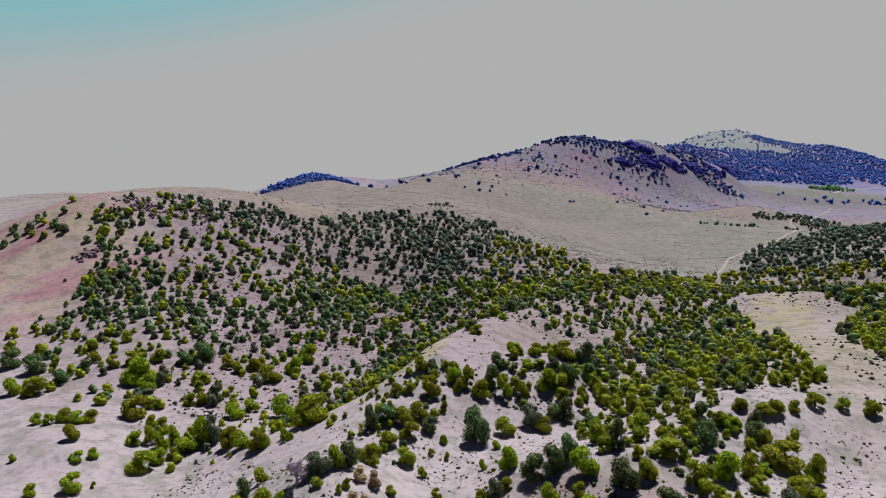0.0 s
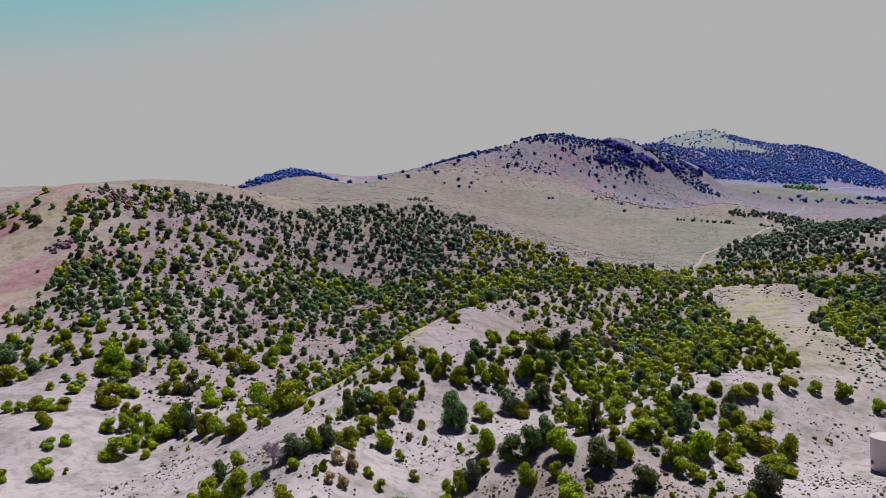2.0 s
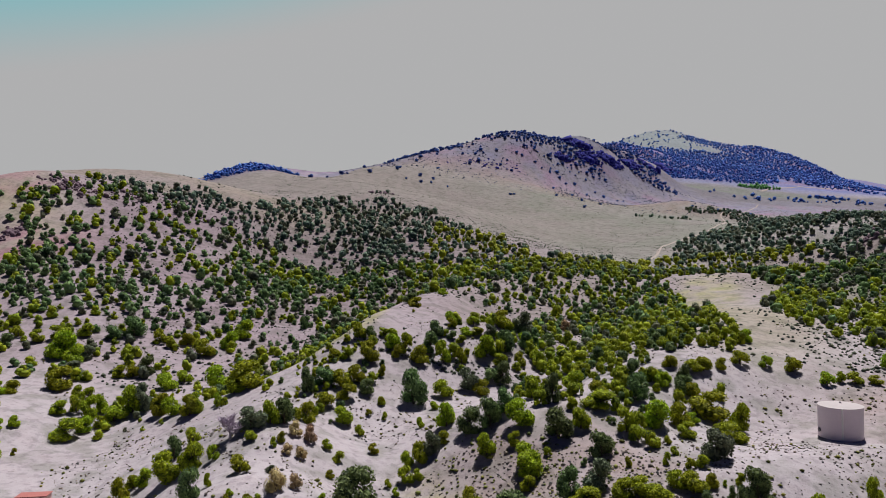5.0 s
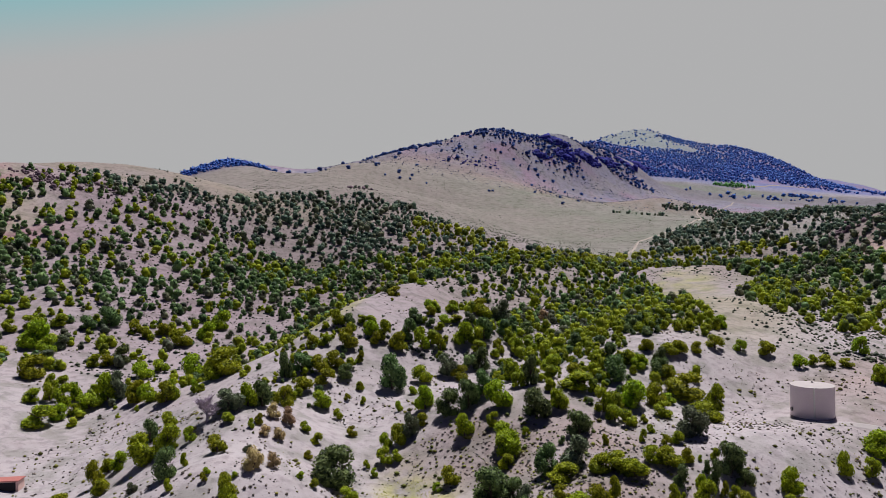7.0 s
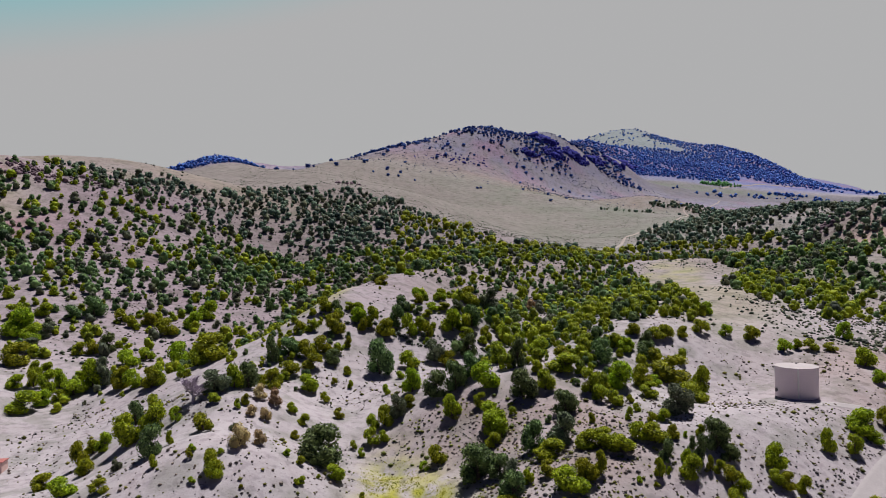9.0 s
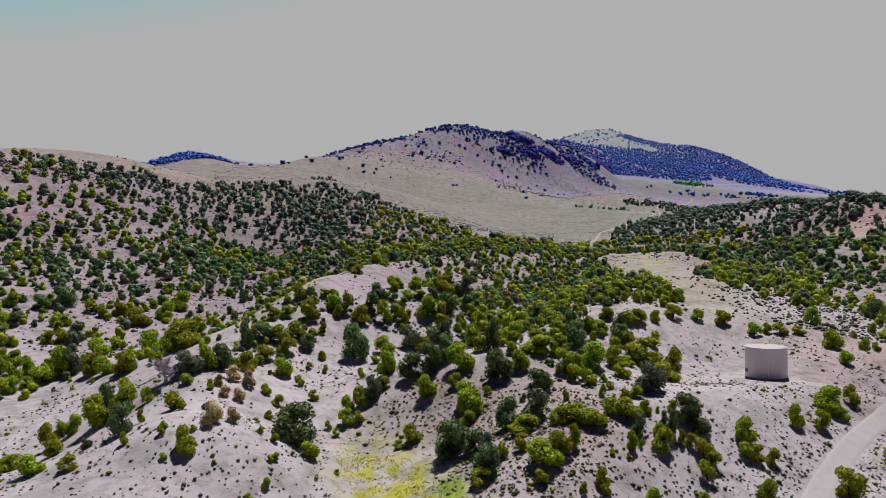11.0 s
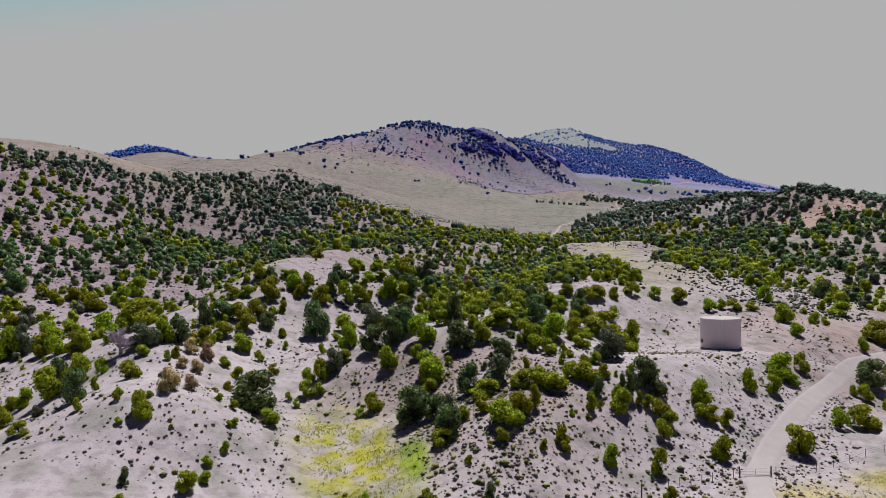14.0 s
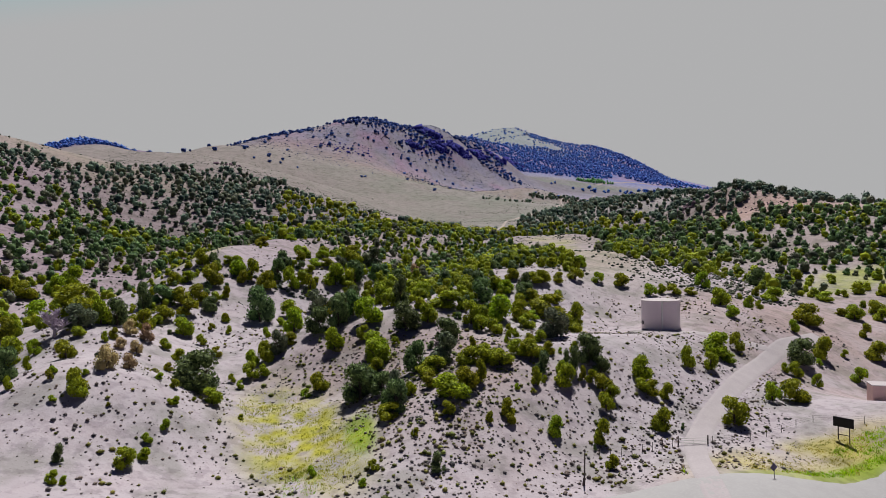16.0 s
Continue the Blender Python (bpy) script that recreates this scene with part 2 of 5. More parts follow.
MOUNTAINS += [
    (1150, 3000, 9.0, 200, 210, 0.1),
    (690, 3450, 27.0, 150, 158, 0.1),
    (1407, 3669, 247.8, 956, 307, 0.89),
    (618, 3952, 394.1, 290, 884, -0.21),
    (238, 1671, 15.0, 30, 45, 0.0),
    (300, 1722, 18.0, 34, 45, 0.0),
    (285, 2520, -16.0, 70, 140, 0.0),
    (990, 3130, 13.0, 90, 160, 0.0),
    (1480, 3545, -52.0, 140, 220, 0.0),
    (1345, 3190, -26.0, 70, 140, 0.0),
    (1700, 3640, -40.0, 130, 220, 0.0),
    (651, 3390, 8.0, 45, 120, 0.0),
    (305, 775, 12.0, 60, 120, 0.0),
    (1900, 2400, -75.0, 330, 700, 0.0),
    (1790, 2500, 34.0, 130, 150, 0.0),
    (1275, 3010, -16.0, 60, 120, 0.0),
    (-264, 1265, -10.0, 40, 60, 0.0),
    (60, 1530, -4.5, 70, 60, 0.3),
]


def soft_noise(x, y, cell, seed, octaves=4, gain=0.5):
    """Smooth value noise, about -1 to 1, on arrays."""
    total, amp, norm = 0.0, 1.0, 0.0
    for o in range(octaves):
        px, py = x / cell + 17.3 * seed + 5.1 * o, y / cell - 9.7 * seed + 3.7 * o
        ix, iy = np.floor(px), np.floor(py)
        fx, fy = px - ix, py - iy
        fx, fy = fx * fx * (3 - 2 * fx), fy * fy * (3 - 2 * fy)

        def rnd(a, b):
            h = np.sin(a * 127.1 + b * 311.7 + seed * 74.7) * 43758.5453
            return (h - np.floor(h)) * 2 - 1
        v = (rnd(ix, iy) * (1 - fx) + rnd(ix + 1, iy) * fx) * (1 - fy) + (rnd(ix, iy + 1) * (1 - fx) + rnd(ix + 1, iy + 1) * fx) * fy
        total, norm = total + amp * v, norm + amp
        amp, cell = amp * gain, cell / 2
    return total / norm


def landforms(x, y):
    z = -13 + 0.098 * np.clip(y - 130, 0, 2300)
    for gx, gy, h, a, b, turn in SPURS + KNOLLS + MOUNTAINS:
        c, s = math.cos(turn), math.sin(turn)
        u, v = (x - gx) * c + (y - gy) * s, -(x - gx) * s + (y - gy) * c
        z = z + h * np.exp(-(u / a) ** 2 / 2 - (v / b) ** 2 / 2)
    return z


def ground_z(x, y):
    x, y = np.asarray(x, float), np.asarray(y, float)
    d = np.hypot(x, y - 19)
    z = landforms(x, y)
    z = z + 0.35 * soft_noise(x, y, 14, 1) * np.clip((d - 60) / 60, 0, 1)
    z = z + 2.2 * soft_noise(x, y, 60, 2) * np.clip((d - 250) / 250, 0, 1)
    z = z + 9 * soft_noise(x, y, 240, 23, 3) * np.clip((d - 2300) / 300, 0, 1)
    z = z + 6 * soft_noise(x, y, 130, 3, 5, 0.65) * np.clip((d - 1150) / 500, 0, 1)
    return z


def g(x, y):
    return float(ground_z(x, y))


def bell(x, y, cx, cy, rx, ry, turn=0.0):
    """1 inside an ellipse, falling off softly at its edge."""
    c, s = math.cos(turn), math.sin(turn)
    u, v = ((x - cx) * c + (y - cy) * s) / rx, (-(x - cx) * s + (y - cy) * c) / ry
    return 1 / (1 + np.exp(np.clip((np.hypot(u, v) - 1) * 7, -40, 40)))


def build_ground():
    front = np.radians(np.linspace(-48, 44, 430))
    back = np.radians(np.linspace(44, 312, 50))[1:-1]
    az = np.concatenate([front, back])
    r = np.concatenate([[6, 20, 40, 60, 75], 85 * (4900 / 85) ** np.linspace(0, 1, 430)])
    A, R = np.meshgrid(az, r)
    x, y = R * np.sin(A), 19 + R * np.cos(A)
    z = ground_z(x, y)
    nr, na = x.shape
    verts = np.stack([x, y, z], -1).reshape(-1, 3)
    i, j = np.meshgrid(np.arange(nr - 1), np.arange(na), indexing="ij")
    j2 = (j + 1) % na
    quads = np.stack([i * na + j, (i + 1) * na + j, (i + 1) * na + j2, i * na + j2], -1).reshape(-1, 4)
    me = bpy.data.meshes.new("ground")
    me.vertices.add(len(verts) + 1)
    centre = np.array([[0, 19, g(0, 19)]])
    me.vertices.foreach_set("co", np.vstack([verts, centre]).ravel())
    tris = np.stack([np.full(na, len(verts)), np.arange(na), (np.arange(na) + 1) % na], -1)
    loops = np.concatenate([quads.ravel(), tris.ravel()])
    me.loops.add(len(loops))
    me.loops.foreach_set("vertex_index", loops.astype(np.int32))
    sizes = np.concatenate([np.full(len(quads), 4), np.full(na, 3)])
    me.polygons.add(len(sizes))
    me.polygons.foreach_set("loop_start", np.concatenate([[0], np.cumsum(sizes)[:-1]]).astype(np.int32))
    me.polygons.foreach_set("use_smooth", np.ones(len(sizes), bool))
    me.update(calc_edges=True)
    me.validate()
    col = me.color_attributes.new("soil", "FLOAT_COLOR", "POINT")
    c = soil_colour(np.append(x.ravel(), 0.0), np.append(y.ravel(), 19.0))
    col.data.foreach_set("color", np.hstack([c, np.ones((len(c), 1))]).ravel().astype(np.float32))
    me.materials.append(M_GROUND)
    ob = new("ground", me)
    return tagged(ob, "pale sandy desert ground rising to dry hills", "ground", kind="structure")


def soil_colour(x, y):
    n = soft_noise(x, y, 40, 5)
    n2 = soft_noise(x, y, 9, 6)
    c = np.empty((len(x), 3))
    c[:] = (0.424, 0.382, 0.420)                                    # pale sand
    n3 = soft_noise(x, y, 25, 21, 4, 0.7)

    def lay(mask, colour):
        m = np.clip(mask, 0, 1)[:, None]
        c[:] = c * (1 - m) + np.array(colour) * m
    lay(bell(x, y, 620, 1250, 330, 430) * 0.9, (0.235, 0.220, 0.245))
    lay(bell(x, y, 60, 1100, 420, 560) * 0.95, (0.275, 0.250, 0.250))     # dry grass of the high meadow
    lay(bell(x, y, 110, 900, 260, 300) * (0.55 + 0.9 * n), (0.205, 0.222, 0.190))
    lay(bell(x, y, 200, 1350, 300, 200) * (0.3 + 1.2 * n3), (0.28, 0.215, 0.185))
    lay(bell(x, y, -300, 850, 420, 330) * 0.85, (0.252, 0.222, 0.216))
    # distant hill, its soil tinted with haze blue
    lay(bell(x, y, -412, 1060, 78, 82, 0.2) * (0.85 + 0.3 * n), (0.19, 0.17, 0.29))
    lay(bell(x, y, 0, 1290, 330, 70) * (0.6 + 0.5 * n), (0.30, 0.23, 0.24))
    lay(np.clip((y - 1230 - 60 * n) / 120, 0, 1) * np.clip((2050 - y) / 100, 0, 1) * (0.7 + 0.7 * n3), (0.232, 0.222, 0.325))  # mauve rocky mountain, this and the next tint blued for haze
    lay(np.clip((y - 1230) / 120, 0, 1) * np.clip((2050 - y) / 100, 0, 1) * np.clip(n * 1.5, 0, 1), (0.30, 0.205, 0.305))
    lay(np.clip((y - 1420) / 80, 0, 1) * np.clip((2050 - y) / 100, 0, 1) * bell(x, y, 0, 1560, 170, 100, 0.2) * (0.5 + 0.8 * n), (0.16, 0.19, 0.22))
    lay(bell(x, y, 600, 1900, 500, 260) * (0.85 + 0.3 * n), (0.175, 0.165, 0.19))       # flat at the foot of the far range
    lay(bell(x, y, 560, 1980, 260, 90) * (0.6 + 0.6 * n), (0.20, 0.225, 0.19))
    # far range and summit: distance haze painted in as bluer soil
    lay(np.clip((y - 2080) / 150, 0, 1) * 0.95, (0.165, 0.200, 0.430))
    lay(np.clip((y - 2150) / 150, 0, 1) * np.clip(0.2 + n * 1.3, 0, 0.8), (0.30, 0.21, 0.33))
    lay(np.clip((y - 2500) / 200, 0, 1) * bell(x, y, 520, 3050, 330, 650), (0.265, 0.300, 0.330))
    lay(bell(x, y, -150, 430, 220, 180) * (0.70 + 0.35 * n), (0.255, 0.190, 0.232))  # rubble of the wooded hill
    lay(bell(x, y, -305, 375, 52, 85, 0.5) * np.clip(0.75 + 0.5 * n3, 0, 0.95), (0.39, 0.335, 0.265))      # tawny slope with pink streaks
    lay(bell(x, y, -300, 370, 58, 80, 0.5) * np.clip(-0.1 + 4.0 * soft_noise(x * 0.9 - y * 0.42, (x * 0.42 + y * 0.9) * 0.35, 20, 31, 4), 0, 0.8), (0.36, 0.19, 0.25))
    lay(bell(x, y, -230, 560, 150, 45, 0.3) * (0.6 + 0.5 * n), (0.30, 0.26, 0.21))
    lay(bell(x, y, -120, 530, 80, 150) * 0.6, (0.22, 0.185, 0.19))
    lay(bell(x, y, 10, 400, 60, 110) * (0.45 + 0.4 * n), (0.25, 0.22, 0.20))
    lay(bell(x, y, 230, 450, 130, 150) * (0.65 + 0.4 * n), (0.27, 0.215, 0.21))
    lay(bell(x, y, 270, 490, 50, 35, 0.3) * (0.75 + 0.3 * n2), (0.36, 0.265, 0.255))
    lay(bell(x, y, 172, 395, 45, 50) * (0.6 + 0.4 * n), (0.19, 0.20, 0.15))
    lay(bell(x, y, 90, 385, 15, 75, -0.28) * np.clip(0.5 + 0.9 * n2 + 0.5 * n3, 0, 0.95), (0.36, 0.345, 0.20))
    lay(bell(x, y, 76, 300, 30, 60, -0.15) * (0.7 + 0.3 * n), (0.31, 0.275, 0.215))
    lay(bell(x, y, 150, 235, 70, 32, 0.4) * (0.55 + 0.6 * n2), (0.315, 0.245, 0.240))
    lay(bell(x, y, 185, 290, 40, 10, 0.5) * (0.6 + 0.6 * n2), (0.25, 0.27, 0.09))
    lay(bell(x, y, -52.5, 268, 3.2, 20, 0.0) * (0.6 + 0.4 * n2), (0.38, 0.36, 0.16))   # grassy edge of the spur
    lay(bell(x, y, -68, 239, 22, 2.6, 0.72) * (0.6 + 0.4 * n2), (0.38, 0.36, 0.16))
    lay(bell(x, y, 12, 158, 20, 34, 0.2) * (0.6 + 0.6 * n2), (0.315, 0.255, 0.255))
    lay(bell(x, y, -8, 172, 16, 12) * (0.5 + 0.5 * n2), (0.30, 0.24, 0.245))   # leaf litter under the big junipers
    lay(bell(x, y, -13, 142, 9, 25, 0.30) * np.clip(0.6 + 1.4 * soft_noise(x, y, 2.5, 51, 3), 0.0, 1.0), (0.37, 0.36, 0.05))  # grassy draw
    lay(bell(x, y, -2, 135, 2.4, 9, 0.1) * (0.85 + 0.4 * n2), (0.25, 0.34, 0.02))
    lay(bell(x, y, 72, 131, 24, 7.0, 0.42) * np.clip(0.6 + 0.9 * n2, 0, 0.9), (0.46, 0.40, 0.10))
    lay(bell(x, y, 80, 129.5, 30, 2.0, 0.36) * np.clip(0.65 + 0.6 * n2, 0, 1), (0.27, 0.38, 0.03))
    lay(bell(x, y, 125, 205, 48, 30, 0.5) * (0.55 + 0.6 * n2), (0.36, 0.285, 0.285))   # brown scrubby flat
    lay(bell(x, y, 196, 297, 34, 12, 0.5) * np.clip(0.55 + 0.8 * n2, 0, 1), (0.34, 0.36, 0.12))
    lay(bell(x, y, 290, 482, 75, 32, 0.1) * (0.75 + 0.3 * n2), (0.42, 0.30, 0.28))     # bare pink crest
    return np.clip(c, 0.01, 0.9)


build_ground()


# ---- mesh helpers ----
def part(name, bm, material, parent=None, label="", smooth=False):
    """Links a bmesh, or a mesh, as one object under a thing or a part."""
    if isinstance(bm, bpy.types.Mesh):
        me = bm
    else:
        me = bpy.data.meshes.new(name)
        bm.to_mesh(me)
        bm.free()
    if smooth:
        me.polygons.foreach_set("use_smooth", np.ones(len(me.polygons), bool))
    if not me.materials:
        me.materials.append(material)
    ob = new(name, me)
    ob.parent = parent
    return tagged(ob, label)


def mesh_of(name, verts, faces, material):
    me = bpy.data.meshes.new(name)
    me.from_pydata(verts, [], faces)
    me.materials.append(material)
    return me


def tri_mesh(name, verts, tris, material):
    """A mesh from arrays of points and triangles."""
    me = bpy.data.meshes.new(name)
    me.vertices.add(len(verts))
    me.vertices.foreach_set("co", np.asarray(verts, np.float32).ravel())
    me.loops.add(len(tris) * 3)
    me.loops.foreach_set("vertex_index", np.asarray(tris, np.int32).ravel())
    me.polygons.add(len(tris))
    me.polygons.foreach_set("loop_start", np.arange(0, len(tris) * 3, 3, dtype=np.int32))
    me.update(calc_edges=True)
    me.materials.append(material)
    return me


def tube(bm, a, b, ra, rb, sides=6):
    """A tapered round bar from a to b."""
    a, b = Vector(a), Vector(b)
    q = (b - a).to_track_quat("Z", "Y").to_matrix()
    rings = []
    for p, r in ((a, ra), (b, rb)):
        rings.append([bm.verts.new(p + q @ Vector((r * math.cos(k * math.tau / sides), r * math.sin(k * math.tau / sides), 0))) for k in range(sides)])
    for k in range(sides):
        bm.faces.new((rings[0][k], rings[0][(k + 1) % sides], rings[1][(k + 1) % sides], rings[1][k]))
    bm.faces.new(rings[0][::-1])
    bm.faces.new(rings[1])


def box(bm, lo, hi, bevel=0.0):
    made = bmesh.ops.create_cube(bm, size=1.0)["verts"]
    for v in made:
        v.co = Vector([lo[k] + (v.co[k] + 0.5) * (hi[k] - lo[k]) for k in range(3)])
    if bevel:
        edges = {e for v in made for e in v.link_edges}
        bmesh.ops.bevel(bm, geom=list(edges), offset=bevel, segments=2, affect="EDGES")


def thing(name, label, category, group="", m=None):
    ob = new(name)
    ob.empty_display_size = 0.3
    if m is not None:
        ob.matrix_basis = m
    return tagged(ob, label, category, group)


# ---- trees ----
PHI = (1 + 5 ** 0.5) / 2
ICO_V = np.array([(-1, PHI, 0), (1, PHI, 0), (-1, -PHI, 0), (1, -PHI, 0), (0, -1, PHI), (0, 1, PHI), (0, -1, -PHI), (0, 1, -PHI), (PHI, 0, -1), (PHI, 0, 1), (-PHI, 0, -1), (-PHI, 0, 1)]) / 1.902
ICO_F = np.array([(0, 11, 5), (0, 5, 1), (0, 1, 7), (0, 7, 10), (0, 10, 11), (1, 5, 9), (5, 11, 4), (11, 10, 2), (10, 7, 6), (7, 1, 8), (3, 9, 4), (3, 4, 2), (3, 2, 6), (3, 6, 8), (3, 8, 9), (4, 9, 5), (2, 4, 11), (6, 2, 10), (8, 6, 7), (9, 8, 1)])
rng = np.random.default_rng(7)


OCT_V = np.array([(1, 0, 0), (-1, 0, 0), (0, 1, 0), (0, -1, 0), (0, 0, 1), (0, 0, -1)], float)
OCT_F = np.array([(0, 2, 4), (2, 1, 4), (1, 3, 4), (3, 0, 4), (2, 0, 5), (1, 2, 5), (3, 1, 5), (0, 3, 5)])


def crown_arrays(shape, leaves, size, seed, clumps=14, coarse=False, heart=0.80):
    """Points and triangles of a crown one metre wide and high: upright boughs, each a dense heart under many small leaf sprays."""
    r = np.random.default_rng(seed)

    top = {"cone": 1.0, "low": 0.85, "round": 1.0}[shape]

    def profile(h):
        q = np.clip(h / top, 0, 1)
        if shape == "cone":
            return 0.46 * (1 - q) ** 0.8 + 0.03
        full = 0.30 if shape == "round" else 0.22
        return np.where(q < full, 0.38 + 0.12 * q / full, 0.5 * np.sqrt(np.clip(1 - ((q - full) / (1.04 - full)) ** 1.8, 0.02, 1)))
    i = np.arange(clumps)
    wide = 0.60 / clumps ** 0.38 * r.uniform(0.55, 1.35, clumps) * (0.8 if shape == "cone" else 1.0)
    tall = wide * r.uniform(0.85, 1.35, clumps)
    h = top * ((i * 0.618 + r.random()) % 1.0) ** 1.25
    h[0] = top
    h = np.clip(h, tall * 0.62, np.maximum(top - tall * 0.8, tall * 0.62))
    a = i * 2.39996 + r.normal(0, 0.5, clumps)
    d = np.clip(profile(h) - wide * 0.75, 0.0, 1) * r.uniform(0.72, 1.18, clumps)
    d[0] = 0.04
    centre = np.stack([d * np.cos(a), d * np.sin(a), h], -1)
    radii = np.stack([wide, wide, tall], -1)
    BV, BF = (OCT_V, OCT_F) if coarse else (ICO_V, ICO_F)
    V, T, n = [], [], 0
    for c, q in zip(centre, radii):
        V.append(BV * q * heart * r.uniform(0.88, 1.1, (len(BV), 1)) + c)
        T.append(BF + n)
        n += len(BV)
    share = wide * tall
    pick = r.choice(clumps, leaves * 3, p=share / share.sum())
    way = r.normal(0, 1, (leaves * 3, 3))
    way[:, 2] += 0.25
    way /= np.linalg.norm(way, axis=1)[:, None]
    p = centre[pick] + way * radii[pick] * r.uniform(0.84, 1.12, len(pick))[:, None]
    inside = np.zeros(len(p), bool)
    for k in range(clumps):
        inside |= (((p - centre[k]) / radii[k]) ** 2).sum(1) < 0.72
    keep = np.flatnonzero(~inside & (p[:, 2] > 0.0))[:leaves]
    p, way = p[keep], way[keep]
    out = way + np.array([0, 0, 0.12]) + r.normal(0, 0.50, p.shape)
    out /= np.linalg.norm(out, axis=1)[:, None]
    tip = way * 0.6 + np.array([0, 0, 0.35]) + r.normal(0, 0.6, p.shape)
    e2 = tip - out * (tip * out).sum(1)[:, None] * 0.65
    e2 /= np.linalg.norm(e2, axis=1)[:, None] + 1e-6
    e1 = np.cross(out, e2)
    k = (size * r.uniform(0.6, 1.4, len(p)))[:, None]
    V.append(np.stack([p - e1 * k * 0.55 - e2 * k * 0.5, p + e1 * k * 0.55 - e2 * k * 0.5, p + e2 * k], 1).reshape(-1, 3))
    T.append(np.arange(3 * len(p)).reshape(-1, 3) + n)
    v = np.vstack(V)
    v[:, :2] *= 0.5 / np.quantile(np.hypot(v[:, 0], v[:, 1]), 0.88)
    v[:, 2] = np.maximum(v[:, 2] / np.quantile(v[:, 2], 0.985), -0.01)
    return v, np.vstack(T)


def trunk_mesh(seed, material=M_BARK, height=0.62):
    """A short tapered trunk with forking limbs, for a tree one metre wide and high."""
    r = random.Random(seed)
    bm = bmesh.new()
    tube(bm, (0, 0, -0.06), (0.015, 0.01, 0.22), 0.055, 0.042, 7)
    tube(bm, (0.015, 0.01, 0.20), (0.0, 0.02, height), 0.042, 0.012, 6)
    for k in range(6):
        a, h = k * 1.1 + r.random(), 0.12 + 0.06 * k
        b = Vector((0.27 * math.cos(a), 0.27 * math.sin(a), h + 0.20 + 0.1 * r.random()))
        tube(bm, (0.01, 0.01, h), b, 0.022, 0.009, 5)
        tube(bm, b * 0.98, b + Vector((0.10 * math.cos(a + 0.5), 0.10 * math.sin(a + 0.5), 0.10)), 0.009, 0.004, 4)
    me = bpy.data.meshes.new("trunk")
    bm.to_mesh(me)
    bm.free()
    me.materials.append(material)
    return me


def tree_model(shape, leaf, seed, label, leaves=1500, size=0.054, group="junipers on the slope"):
    """One tree of unit size, kept as the pattern that copies are made from."""
    ob = thing("juniper_tree", label, "tree", group)
    part("trunk", trunk_mesh(seed), M_BARK, ob)
    part("crown", tri_mesh("crown", *crown_arrays(shape, leaves, size, seed, 9 if shape == "cone" else 17), leaf), leaf, ob)
    return ob


def stand(m_of, x, y, w, h, turn):
    return Matrix.LocRotScale((x, y, g(x, y) - 0.02), Euler((0, 0, turn)), (w, w * m_of, h))


# single junipers: x, y, crown width, height
OLIVE = []
OLIVE += [
    (-41.4, 116.1, 1.6, 1.8), (-40.0, 116.2, 1.0, 1.2), (-1.3, 116.4, 1.1, 1.1), (0.2, 120.2, 1.6, 1.6),
    (-8.7, 122.9, 1.4, 1.6), (-34.7, 123.3, 3.0, 3.2), (36.0, 125.8, 1.0, 1.4), (36.9, 126.3, 1.9, 2.4),
    (-33.1, 126.7, 2.0, 1.8), (6.5, 127.7, 1.2, 1.4), (-33.8, 130.4, 1.6, 1.6), (18.7, 131.8, 1.3, 1.8),
    (-63.8, 132.4, 2.8, 2.4), (22.2, 132.5, 1.8, 1.8), (12.1, 132.5, 2.2, 2.3), (29.7, 132.7, 2.8, 3.5),
    (-48.6, 133.2, 1.2, 1.0), (37.6, 133.9, 2.8, 4.3), (22.0, 134.2, 2.2, 3.0), (-71.3, 134.3, 4.3, 3.4),
    (-32.2, 134.5, 1.6, 1.8), (-40.9, 134.6, 0.7, 0.7), (-45.6, 134.9, 3.1, 3.0), (2.8, 135.3, 3.7, 2.8),
]
OLIVE += [
    (-46.2, 135.9, 3.3, 3.8), (-56.8, 136.7, 1.5, 2.2), (13.1, 137.1, 5.9, 4.2), (-51.2, 138.5, 1.5, 1.7),
    (-48.2, 139.7, 1.3, 1.1), (16.1, 139.8, 4.0, 4.1), (50.4, 140.0, 3.2, 4.2), (-46.4, 140.2, 1.1, 1.1),
    (-33.2, 140.4, 1.1, 1.1), (-51.5, 140.4, 1.3, 1.3), (-32.6, 141.4, 1.5, 1.4), (25.1, 141.5, 1.0, 1.1),
    (27.9, 141.6, 0.8, 0.9), (18.7, 141.9, 2.2, 4.4), (6.5, 142.1, 2.0, 2.6), (13.1, 142.2, 1.0, 1.5),
    (41.3, 142.5, 3.0, 3.4), (10.0, 143.0, 2.9, 2.8), (29.0, 144.0, 2.1, 3.5), (66.4, 145.2, 5.0, 5.4),
    (30.9, 145.3, 0.9, 1.5), (-57.9, 145.6, 1.4, 2.6), (-30.7, 145.8, 0.9, 0.8), (43.2, 145.8, 3.3, 2.8),
]
